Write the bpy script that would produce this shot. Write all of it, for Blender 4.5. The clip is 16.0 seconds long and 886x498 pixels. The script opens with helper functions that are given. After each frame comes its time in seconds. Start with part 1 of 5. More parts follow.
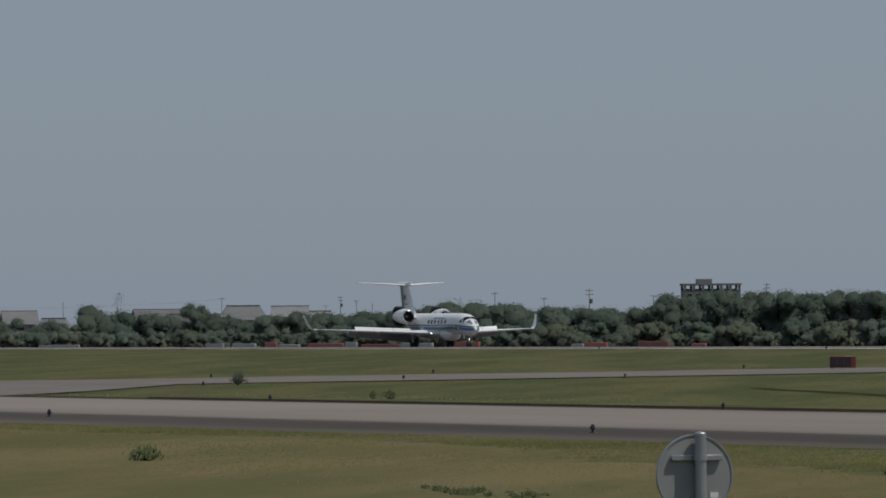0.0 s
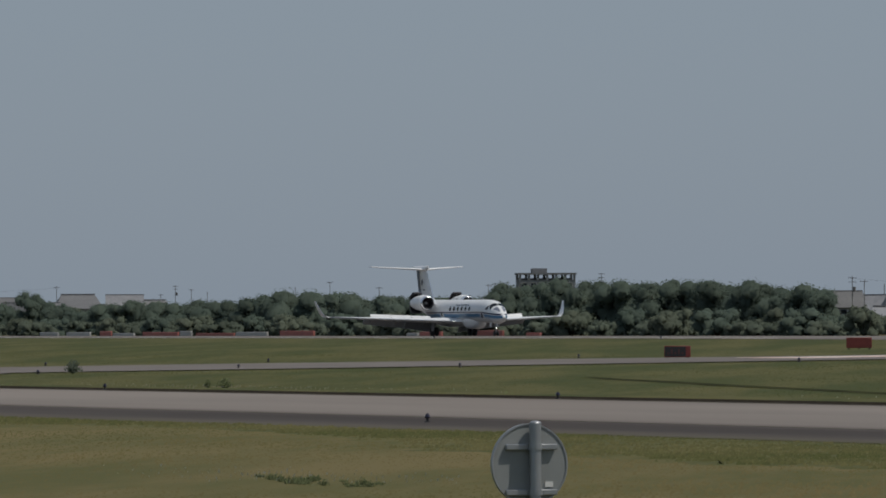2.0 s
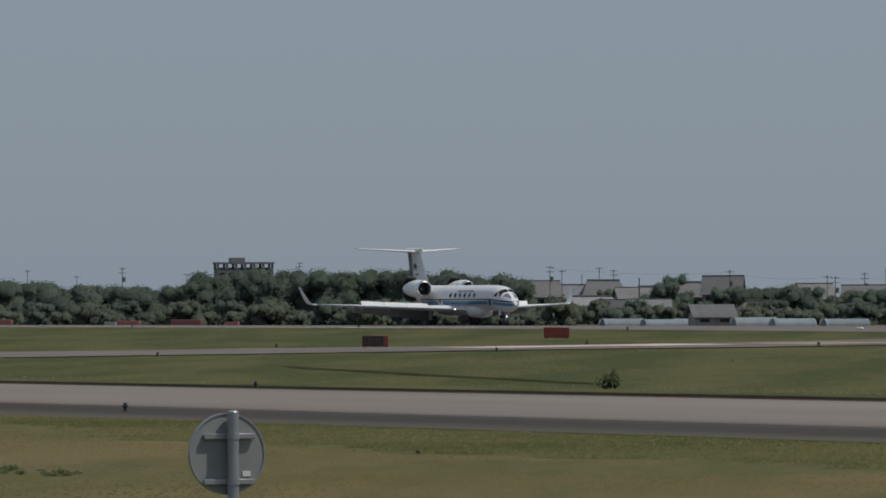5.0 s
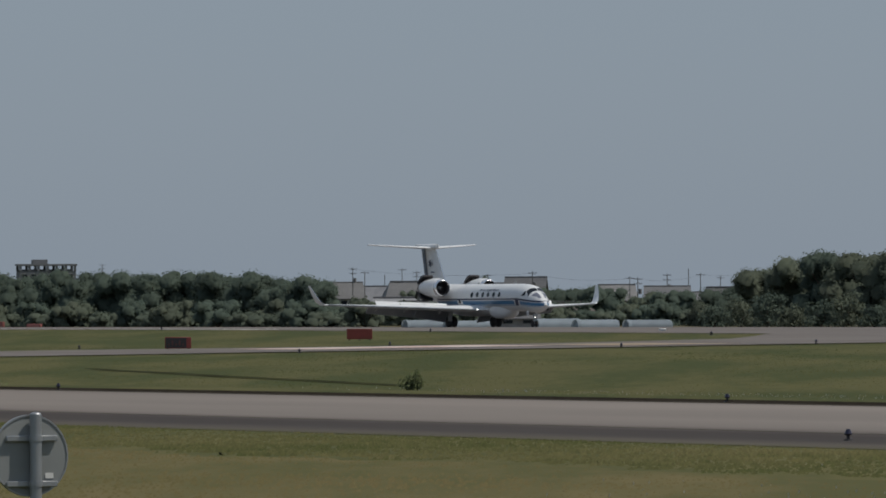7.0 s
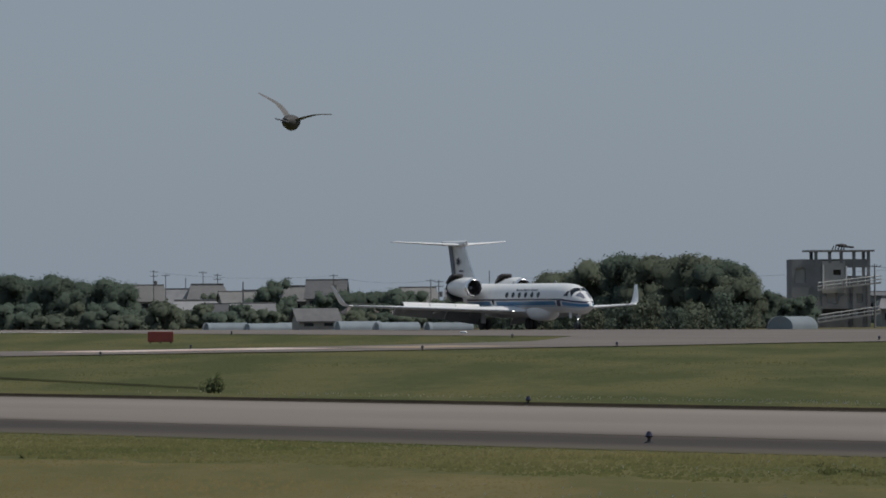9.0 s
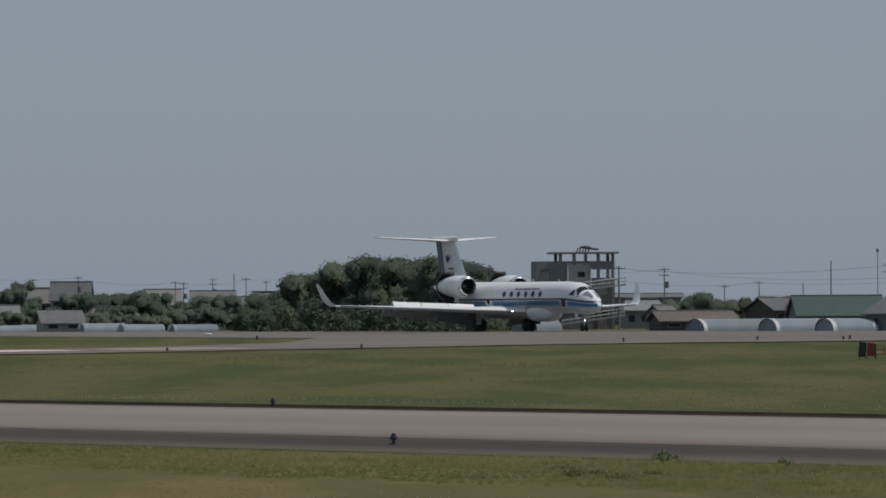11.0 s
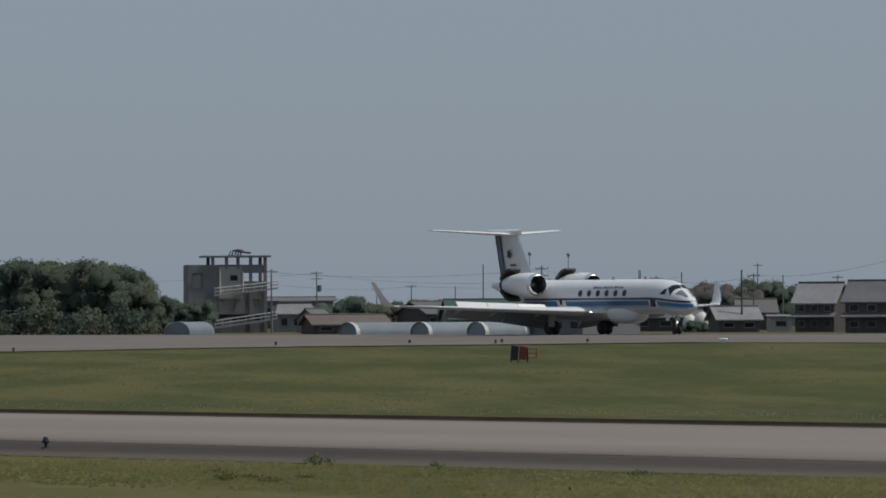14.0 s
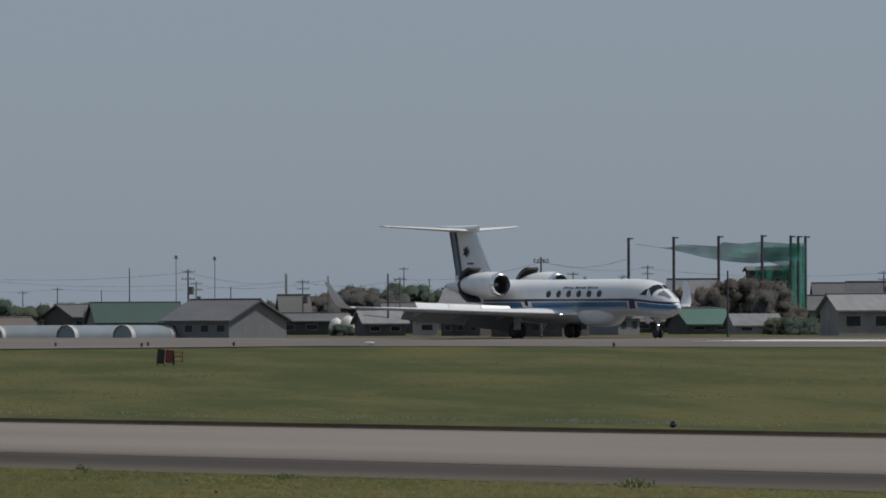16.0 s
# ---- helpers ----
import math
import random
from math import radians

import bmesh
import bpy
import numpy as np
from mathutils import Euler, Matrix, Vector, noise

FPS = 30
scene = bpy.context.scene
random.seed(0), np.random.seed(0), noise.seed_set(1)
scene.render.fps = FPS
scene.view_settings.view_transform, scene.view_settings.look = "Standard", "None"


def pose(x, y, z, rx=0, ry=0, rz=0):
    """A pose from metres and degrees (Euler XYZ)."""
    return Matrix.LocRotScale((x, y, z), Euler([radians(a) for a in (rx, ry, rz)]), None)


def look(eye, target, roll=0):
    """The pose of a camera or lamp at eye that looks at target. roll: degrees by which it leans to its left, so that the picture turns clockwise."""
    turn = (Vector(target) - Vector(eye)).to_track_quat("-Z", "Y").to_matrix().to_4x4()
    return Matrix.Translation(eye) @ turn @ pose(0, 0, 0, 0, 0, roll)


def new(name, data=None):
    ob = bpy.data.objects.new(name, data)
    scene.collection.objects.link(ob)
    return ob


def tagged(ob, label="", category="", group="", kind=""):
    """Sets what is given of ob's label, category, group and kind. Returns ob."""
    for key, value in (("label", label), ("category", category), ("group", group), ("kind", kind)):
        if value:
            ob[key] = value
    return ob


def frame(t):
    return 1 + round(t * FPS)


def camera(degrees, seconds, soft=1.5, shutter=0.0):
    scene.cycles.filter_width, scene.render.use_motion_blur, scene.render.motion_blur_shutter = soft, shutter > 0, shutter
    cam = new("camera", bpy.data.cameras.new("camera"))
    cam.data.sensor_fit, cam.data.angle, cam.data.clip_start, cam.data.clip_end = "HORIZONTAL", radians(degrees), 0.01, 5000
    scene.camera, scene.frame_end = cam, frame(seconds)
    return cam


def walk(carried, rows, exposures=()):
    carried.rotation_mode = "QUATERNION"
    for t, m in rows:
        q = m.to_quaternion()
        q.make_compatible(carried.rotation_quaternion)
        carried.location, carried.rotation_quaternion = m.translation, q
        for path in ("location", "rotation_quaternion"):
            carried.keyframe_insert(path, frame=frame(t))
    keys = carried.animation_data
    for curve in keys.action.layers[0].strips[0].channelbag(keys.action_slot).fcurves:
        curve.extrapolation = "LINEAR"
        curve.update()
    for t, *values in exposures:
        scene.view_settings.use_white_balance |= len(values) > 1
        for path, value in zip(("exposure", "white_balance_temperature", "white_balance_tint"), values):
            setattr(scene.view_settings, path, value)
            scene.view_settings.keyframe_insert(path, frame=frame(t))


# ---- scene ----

EYE = 3.3
cam = camera(6.646, 16.0, soft=1.75)
# seconds, yaw, pitch, roll: a tripod pan, the eye stays where it is
PAN = [
    (0.0, 71.971, 0.640, 0.376), (0.5, 71.716, 0.607, 0.272), (1.0, 71.345, 0.580, 0.326), (1.5, 71.005, 0.564, 0.286),
    (2.0, 70.732, 0.551, 0.300), (2.5, 70.452, 0.517, 0.319), (3.0, 70.207, 0.499, 0.318), (3.5, 69.753, 0.492, 0.325),
    (4.0, 69.400, 0.472, 0.296), (4.5, 68.924, 0.463, 0.254), (7.0, 66.984, 0.466, 0.289), (7.5, 66.627, 0.464, 0.346),
    (8.0, 66.334, 0.466, 0.284), (8.5, 65.921, 0.465, 0.303), (9.0, 65.490, 0.478, 0.335), (9.5, 65.008, 0.480, 0.287),
    (10.0, 64.459, 0.478, 0.288), (12.5, 62.348, 0.493, 0.361), (13.0, 61.860, 0.494, 0.327), (13.5, 61.485, 0.493, 0.339),
    (14.0, 60.963, 0.493, 0.331), (14.5, 60.294, 0.497, 0.388), (15.0, 59.596, 0.507, 0.315), (15.5, 58.883, 0.502, 0.262),
    (16.0, 58.308, 0.506, 0.237),
]
walk(cam, [(t, pose(0, 0, EYE, 90 + p, r, a)) for t, a, p, r in PAN], exposures=[(0.0, -0.12), (4.5, -0.09), (9.0, -0.06), (16.0, -0.05)])

# ---- light ----
SUN_EL, SUN_AZ = 60.0, 60.0   # degrees up, degrees from +x towards +y
world = bpy.data.worlds.new("sky")
scene.world = world
world.use_nodes = True
wt = world.node_tree
sky = wt.nodes.new("ShaderNodeTexSky")
sky.sky_type = "NISHITA"
sky.sun_disc = False
sky.sun_elevation = radians(SUN_EL)
sky.sun_rotation = radians(90 - SUN_AZ)
sky.altitude, sky.air_density, sky.dust_density, sky.ozone_density = 0.0, 1.0, 1.0, 2.0
# summer haze: most of the dome is the same pale blue-grey veil over the clear sky
dim = wt.nodes.new("ShaderNodeMix")
dim.data_type = "RGBA"
dim.inputs["Factor"].default_value = 0.85
wt.links.new(sky.outputs[0], dim.inputs["A"])
dim.inputs["B"].default_value = (2.33, 2.87, 3.60, 1.0)
wt.nodes["Background"].inputs[1].default_value = 0.1
wt.links.new(dim.outputs["Result"], wt.nodes["Background"].inputs[0])
sun_data = bpy.data.lights.new("sun", "SUN")
sun_data.energy, sun_data.angle, sun_data.color = 2.8, radians(0.6), (1.0, 0.95, 0.87)
sun = new("sun", sun_data)
_s = Vector((math.cos(radians(SUN_EL)) * math.cos(radians(SUN_AZ)), math.cos(radians(SUN_EL)) * math.sin(radians(SUN_AZ)), math.sin(radians(SUN_EL))))
sun.matrix_world = look(_s * 100, (0, 0, 0))


# ---- materials ----
def mat(name, c1, c2=None, scale=2.0, rough=0.8, metal=0.0, bump=0.0, island=0.0, thing=0.0, stretch=(1, 1, 1), spec=0.5, big=0.0, world_space=False, thin=0.0, view_stretch=0.0, edge=0.14):
    """Procedural surface: two noise scales between two colours, grain in the relief, and a tone of its own per piece or thing."""
    m = bpy.data.materials.new(name)
    m.use_nodes = True
    nt = m.node_tree
    bsdf = nt.nodes["Principled BSDF"]
    bsdf.inputs["Roughness"].default_value = rough
    bsdf.inputs["Metallic"].default_value = metal
    bsdf.inputs["Specular IOR Level"].default_value = spec
    c2 = c2 or tuple(v * 0.82 for v in c1)
    co = nt.nodes.new("ShaderNodeTexCoord")
    mp = nt.nodes.new("ShaderNodeMapping")
    mp.inputs["Scale"].default_value = stretch
    # noise drawn out along the camera's viewing direction, to show at grazing angles
    if view_stretch:
        mp.vector_type = "TEXTURE"
        mp.inputs["Rotation"].default_value = (0, 0, radians(155))
        mp.inputs["Scale"].default_value = (view_stretch, 1, 1)
    if world_space:
        geo = nt.nodes.new("ShaderNodeNewGeometry")
        nt.links.new(geo.outputs["Position"], mp.inputs[0])
    else:
        nt.links.new(co.outputs["Object"], mp.inputs[0])
    fine = nt.nodes.new("ShaderNodeTexNoise")
    fine.inputs["Scale"].default_value, fine.inputs["Detail"].default_value = scale, 6.0
    nt.links.new(mp.outputs[0], fine.inputs["Vector"])
    wide = nt.nodes.new("ShaderNodeTexNoise")
    wide.inputs["Scale"].default_value, wide.inputs["Detail"].default_value = scale * 0.11, 3.0
    nt.links.new(mp.outputs[0], wide.inputs["Vector"])
    add = nt.nodes.new("ShaderNodeMix")
    add.inputs[0].default_value = 0.5 + big
    nt.links.new(fine.outputs["Fac"], add.inputs[2])
    nt.links.new(wide.outputs["Fac"], add.inputs[3])
    ramp = nt.nodes.new("ShaderNodeValToRGB")
    ramp.color_ramp.elements[0].position, ramp.color_ramp.elements[1].position = 0.5 - edge, 0.5 + edge
    ramp.color_ramp.elements[0].color, ramp.color_ramp.elements[1].color = (*c1, 1), (*c2, 1)
    nt.links.new(add.outputs[0], ramp.inputs[0])
    col = ramp.outputs[0]
    for amount, node, out in ((island, "ShaderNodeNewGeometry", "Random Per Island"), (thing, "ShaderNodeObjectInfo", "Random")):
        if amount:
            src = nt.nodes.new(node)
            rng = nt.nodes.new("ShaderNodeMapRange")
            rng.inputs[3].default_value, rng.inputs[4].default_value = 1 - amount, 1 + amount
            nt.links.new(src.outputs[out], rng.inputs[0])
            hsv = nt.nodes.new("ShaderNodeHueSaturation")
            nt.links.new(rng.outputs[0], hsv.inputs["Value"])
            nt.links.new(col, hsv.inputs["Color"])
            col = hsv.outputs[0]
    nt.links.new(col, bsdf.inputs["Base Color"])
    if bump:
        bp = nt.nodes.new("ShaderNodeBump")
        bp.inputs["Strength"].default_value, bp.inputs["Distance"].default_value = bump, 0.02
        nt.links.new(fine.outputs["Fac"], bp.inputs["Height"])
        nt.links.new(bp.outputs[0], bsdf.inputs["Normal"])
    if thin:
        tr = nt.nodes.new("ShaderNodeBsdfTranslucent")
        nt.links.new(col, tr.inputs["Color"])
        mx = nt.nodes.new("ShaderNodeMixShader")
        mx.inputs[0].default_value = thin
        nt.links.new(bsdf.outputs[0], mx.inputs[1])
        nt.links.new(tr.outputs[0], mx.inputs[2])
        nt.links.new(mx.outputs[0], nt.nodes["Material Output"].inputs["Surface"])
    return m


def glow(name, colour, strength):
    m = bpy.data.materials.new(name)
    m.use_nodes = True
    b = m.node_tree.nodes["Principled BSDF"]
    b.inputs["Base Color"].default_value = (*colour, 1)
    b.inputs["Emission Color"].default_value = (*colour, 1)
    b.inputs["Emission Strength"].default_value = strength
    return m


GRASS = mat("grass_ground", (0.052, 0.061, 0.020), (0.092, 0.086, 0.033), 1.5, 0.95, bump=0.6, world_space=True, spec=0.1, big=0.2, view_stretch=6.0, edge=0.085)
DRY = mat("dry_grass_ground", (0.138, 0.112, 0.048), (0.086, 0.084, 0.031), 1.2, 0.95, bump=0.6, world_space=True, spec=0.1, big=0.2, view_stretch=6.0, edge=0.085)
BLADE = mat("grass_blades", (0.058, 0.066, 0.024), (0.094, 0.089, 0.037), 0.3, 0.9, island=0.12, world_space=True, spec=0.1, view_stretch=6.0, edge=0.085)
FRINGE_GROUND = mat("fringe_ground", (0.064, 0.069, 0.024), (0.106, 0.097, 0.038), 1.2, 0.95, bump=0.6, world_space=True, spec=0.1, view_stretch=6.0, edge=0.085)
FRINGE = mat("fringe_blades", (0.064, 0.070, 0.024), (0.108, 0.098, 0.042), 0.5, 0.9, island=0.18, world_space=True, spec=0.1, edge=0.10)
RUT = mat("worn_rut_grass", (0.026, 0.028, 0.014), (0.052, 0.052, 0.022), 0.9, 1.0, bump=0.5, world_space=True, spec=0.02)
STRAW = mat("straw_blades", (0.130, 0.107, 0.048), (0.084, 0.083, 0.032), 0.10, 0.9, island=0.12, world_space=True, spec=0.1, view_stretch=6.0, edge=0.085)
RUNWAY_M = mat("runway_asphalt", (0.135, 0.120, 0.112), (0.175, 0.158, 0.145), 0.3, 1.0, bump=0.3, world_space=True, stretch=(0.2, 1, 1), spec=0.05)


def worn_paving(name, stops, scale=0.5, ragged=0.10, grain=0.14):
    """Paving whose tone changes across the strip: tyre dust, grit and soil swept to its edges, along a ragged line."""
    m = bpy.data.materials.new(name)
    m.use_nodes = True
    nt = m.node_tree
    b = nt.nodes["Principled BSDF"]
    b.inputs["Roughness"].default_value, b.inputs["Specular IOR Level"].default_value = 1.0, 0.05
    at = nt.nodes.new("ShaderNodeAttribute")
    at.attribute_name = "across"
    geo = nt.nodes.new("ShaderNodeNewGeometry")
    mp = nt.nodes.new("ShaderNodeMapping")
    mp.inputs["Scale"].default_value = (0.25, 1, 1)
    nt.links.new(geo.outputs["Position"], mp.inputs[0])
    fine = nt.nodes.new("ShaderNodeTexNoise")
    fine.inputs["Scale"].default_value, fine.inputs["Detail"].default_value = scale, 6.0
    wide = nt.nodes.new("ShaderNodeTexNoise")
    wide.inputs["Scale"].default_value, wide.inputs["Detail"].default_value = scale * 0.15, 3.0
    for nz in (fine, wide):
        nt.links.new(mp.outputs[0], nz.inputs["Vector"])
    shift = nt.nodes.new("ShaderNodeMath")
    shift.operation = "MULTIPLY_ADD"
    shift.inputs[1].default_value = ragged
    nt.links.new(fine.outputs["Fac"], shift.inputs[0])
    lower = nt.nodes.new("ShaderNodeMath")
    lower.operation = "SUBTRACT"
    lower.inputs[1].default_value = ragged / 2
    nt.links.new(at.outputs["Fac"], lower.inputs[0])
    nt.links.new(lower.outputs[0], shift.inputs[2])
    ramp = nt.nodes.new("ShaderNodeValToRGB")
    els = ramp.color_ramp.elements
    els[0].position, els[0].color = stops[0][0], (*stops[0][1], 1)
    els[1].position, els[1].color = stops[-1][0], (*stops[-1][1], 1)
    for p, c in stops[1:-1]:
        els.new(p).color = (*c, 1)
    nt.links.new(shift.outputs[0], ramp.inputs[0])
    tone = nt.nodes.new("ShaderNodeMapRange")
    tone.inputs[1].default_value, tone.inputs[2].default_value = 0.3, 0.7
    tone.inputs[3].default_value, tone.inputs[4].default_value = 1 - grain, 1 + grain
    nt.links.new(wide.outputs["Fac"], tone.inputs[0])
    hsv = nt.nodes.new("ShaderNodeHueSaturation")
    nt.links.new(tone.outputs[0], hsv.inputs["Value"])
    nt.links.new(ramp.outputs[0], hsv.inputs["Color"])
    nt.links.new(hsv.outputs[0], b.inputs["Base Color"])
    bp = nt.nodes.new("ShaderNodeBump")
    bp.inputs["Strength"].default_value, bp.inputs["Distance"].default_value = 0.25, 0.02
    nt.links.new(fine.outputs["Fac"], bp.inputs["Height"])
    nt.links.new(bp.outputs[0], b.inputs["Normal"])
    return m


LINE = mat("runway_paint", (0.70, 0.69, 0.66), (0.58, 0.57, 0.54), 3, 0.7)
REDPAINT = mat("worn_red_paint", (0.36, 0.17, 0.13), (0.58, 0.50, 0.45), 0.3, 0.8, world_space=True)
YELLOWPAINT = mat("worn_yellow_paint", (0.30, 0.21, 0.12), (0.22, 0.19, 0.16), 0.6, 0.8, world_space=True)
CONCRETE = worn_paving("taxiway_concrete", [(0.0, (0.115, 0.101, 0.090)), (0.10, (0.178, 0.156, 0.140)), (0.3, (0.204, 0.180, 0.161)), (0.92, (0.208, 0.183, 0.163)), (1.0, (0.150, 0.132, 0.115))], 0.5, 0.06, 0.10)
ASPHALT = worn_paving("dark_asphalt", [(0.0, (0.090, 0.083, 0.055)), (0.18, (0.094, 0.083, 0.070)), (0.45, (0.066, 0.058, 0.054)), (0.85, (0.062, 0.054, 0.050)), (1.0, (0.088, 0.077, 0.070))], 0.6, 0.22, 0.14)
DIRT = mat("edge_soil", (0.028, 0.023, 0.018), (0.046, 0.038, 0.028), 0.8, 1.0, bump=0.5, world_space=True, spec=0.02)
WHITE = mat("aircraft_white", (0.75, 0.75, 0.745), (0.68, 0.685, 0.685), 1.2, 0.28, spec=0.45)
GREYPAINT = mat("aircraft_grey", (0.42, 0.43, 0.44), (0.36, 0.37, 0.38), 1.5, 0.35)
NAVY = mat("navy_paint", (0.008, 0.014, 0.05), (0.011, 0.018, 0.062), 2, 0.3)
NOSEGREY = mat("matt_nose_paint", (0.14, 0.155, 0.20), (0.17, 0.185, 0.23), 2, 0.5, spec=0.3)
BLUE = mat("sky_blue_paint", (0.035, 0.150, 0.29), (0.045, 0.170, 0.32), 1, 0.3)
PALEBLUE = mat("pale_blue_paint", (0.33, 0.42, 0.53), (0.37, 0.45, 0.55), 1, 0.3)
CHROME = mat("polished_lip", (0.85, 0.85, 0.86), (0.78, 0.78, 0.80), 3, 0.26, 1.0)
DARKMETAL = mat("sooty_metal", (0.035, 0.032, 0.033), (0.06, 0.055, 0.056), 3, 0.6, 0.3)
CABIN = mat("cabin_window_glass", (0.075, 0.085, 0.095), (0.055, 0.062, 0.07), 2, 0.12, spec=0.8)
GLASSY = mat("dark_window_glass", (0.012, 0.015, 0.02), (0.02, 0.024, 0.03), 2, 0.15, spec=0.35)
RUBBER = mat("tyre_rubber", (0.035, 0.034, 0.033), (0.055, 0.052, 0.05), 5, 0.8)
STEEL = mat("galvanised_steel", (0.36, 0.37, 0.38), (0.28, 0.29, 0.30), 6, 0.45, 0.6, bump=0.1)
SIGNBACK = mat("aluminium_sign_back", (0.27, 0.28, 0.275), (0.22, 0.23, 0.225), 5, 0.7, 0.0, bump=0.1)
LAMP = glow("lit_lamp", (1.0, 0.96, 0.88), 4.0)
LEAF = mat("tree_leaves", (0.092, 0.122, 0.100), (0.124, 0.154, 0.120), 0.35, 0.9, island=0.12, thing=0.10, spec=0.05, thin=0.42)
LEAF_WARM = mat("olive_leaves", (0.116, 0.138, 0.102), (0.146, 0.164, 0.122), 0.35, 0.9, island=0.14, thing=0.10, spec=0.05, thin=0.42)
LEAF_PALE = mat("pale_shrub_leaves", (0.112, 0.138, 0.106), (0.140, 0.162, 0.122), 0.35, 0.9, island=0.12, thing=0.12, spec=0.05, thin=0.42)
# bare twig grey, lightened by distance haze put into the colour
LEAF_GREY = mat("bare_haze_grey_twigs", (0.175, 0.170, 0.158), (0.155, 0.152, 0.142), 0.5, 0.9, island=0.08, thing=0.1, spec=0.1, thin=0.45)
LEAF_BROWN = mat("bare_brown_twigs", (0.150, 0.134, 0.118), (0.172, 0.156, 0.138), 0.5, 0.9, island=0.06, thing=0.1, spec=0.05, thin=0.45)
LEAF_WEED = mat("weed_leaves", (0.075, 0.092, 0.038), (0.108, 0.120, 0.054), 2.0, 0.8, island=0.4, spec=0.15)
FLOWER = mat("small_pale_flowers", (0.50, 0.48, 0.40), (0.40, 0.38, 0.30), 2.0, 0.8, island=0.2)
BARK = mat("bark", (0.055, 0.042, 0.030), (0.085, 0.068, 0.05), 3, 0.9, bump=0.5)
RED = mat("red_sign_paint", (0.23, 0.040, 0.030), (0.17, 0.032, 0.026), 3, 0.55)
DULLRED = mat("dull_red_lettering", (0.10, 0.035, 0.030), (0.075, 0.03, 0.026), 3, 0.6)
BLACK = mat("black_sign_paint", (0.022, 0.020, 0.020), (0.035, 0.03, 0.03), 3, 0.5)
BLUELENS = mat("blue_lens", (0.010, 0.010, 0.030), (0.014, 0.014, 0.04), 5, 0.3)
POLE_M = mat("concrete_pole", (0.17, 0.165, 0.16), (0.12, 0.115, 0.11), 2, 0.8, thing=0.3)
DARKPOLE = mat("dark_steel_pole", (0.055, 0.055, 0.06), (0.08, 0.08, 0.085), 2, 0.6)
WIRE = mat("wire", (0.06, 0.06, 0.065), (0.05, 0.05, 0.05), 2, 0.6)
TILE = mat("grey_roof_tile", (0.085, 0.085, 0.09), (0.128, 0.128, 0.13), 1.5, 0.6, bump=0.5, thing=0.25, stretch=(1, 3, 3))
TILE_BROWN = mat("brown_roof_tile", (0.095, 0.075, 0.066), (0.135, 0.108, 0.092), 1.5, 0.6, bump=0.5, thing=0.15)
TILE_RED = mat("red_roof_tile", (0.19, 0.065, 0.05), (0.15, 0.055, 0.045), 1.5, 0.6, bump=0.4)
TILE_WHITE = mat("pale_metal_roof", (0.235, 0.235, 0.24), (0.17, 0.17, 0.18), 1.0, 0.7, thing=0.35, spec=0.2)
TILE_GREEN = mat("green_metal_roof", (0.026, 0.060, 0.048), (0.034, 0.070, 0.056), 1.0, 0.5)
GREENBRIGHT = mat("bright_green_metal_roof", (0.014, 0.080, 0.058), (0.020, 0.096, 0.070), 1.0, 0.5, stretch=(6, 1, 1))
PLASTER = mat("pale_house_plaster", (0.32, 0.31, 0.29), (0.22, 0.21, 0.20), 0.8, 0.85, thing=0.3, bump=0.1)
DARKWALL = mat("dark_timber_wall", (0.060, 0.055, 0.052), (0.085, 0.077, 0.070), 1.2, 0.8, thing=0.2, stretch=(4, 4, 1))
GREYWALL = mat("grey_sheet_wall", (0.20, 0.205, 0.215), (0.155, 0.16, 0.17), 1.2, 0.7, stretch=(5, 5, 1))
CONCWALL = mat("weathered_concrete", (0.235, 0.235, 0.235), (0.15, 0.15, 0.152), 0.5, 0.9, bump=0.3, big=0.1)
# paler concrete tone, for pale parts and for faces painted as sunlit
CONCPALE = mat("pale_and_sunlit_concrete", (0.40, 0.385, 0.36), (0.27, 0.26, 0.25), 0.6, 0.9, bump=0.2, big=0.1)
FILM_M = mat("greenhouse_film", (0.36, 0.41, 0.45), (0.29, 0.335, 0.37), 0.6, 0.8, thing=0.1, spec=0.15, thin=0.35)
HOOP = mat("greenhouse_hoop", (0.50, 0.50, 0.49), (0.43, 0.43, 0.42), 2, 0.6)
TARP_RED = mat("red_barrier_sheet", (0.42, 0.13, 0.105), (0.30, 0.11, 0.095), 0.5, 0.8, thing=0.2)
TARP_WHITE = mat("white_barrier_sheet", (0.42, 0.41, 0.39), (0.34, 0.33, 0.32), 0.5, 0.8, thing=0.1)
TANK_M = mat("cream_tank", (0.62, 0.60, 0.54), (0.54, 0.52, 0.47), 1, 0.5)
FEATHER = mat("dark_feathers", (0.045, 0.042, 0.042), (0.07, 0.066, 0.064), 12, 0.7)
FEATHER_PALE = mat("grey_wing_feathers", (0.10, 0.095, 0.09), (0.15, 0.14, 0.135), 9, 0.7)


def net_material():
    m = bpy.data.materials.new("green_netting")
    m.use_nodes = True
    nt = m.node_tree
    b = nt.nodes["Principled BSDF"]
    b.inputs["Base Color"].default_value = (0.018, 0.190, 0.140, 1)
    b.inputs["Roughness"].default_value = 0.8
    n = nt.nodes.new("ShaderNodeTexNoise")
    n.inputs["Scale"].default_value = 0.25
    co = nt.nodes.new("ShaderNodeTexCoord")
    nt.links.new(co.outputs["Object"], n.inputs["Vector"])
    r = nt.nodes.new("ShaderNodeMapRange")
    r.inputs[1].default_value, r.inputs[2].default_value = 0.3, 0.7
    r.inputs[3].default_value, r.inputs[4].default_value = 0.55, 0.82
    nt.links.new(n.outputs["Fac"], r.inputs[0])
    nt.links.new(r.outputs[0], b.inputs["Alpha"])
    return m


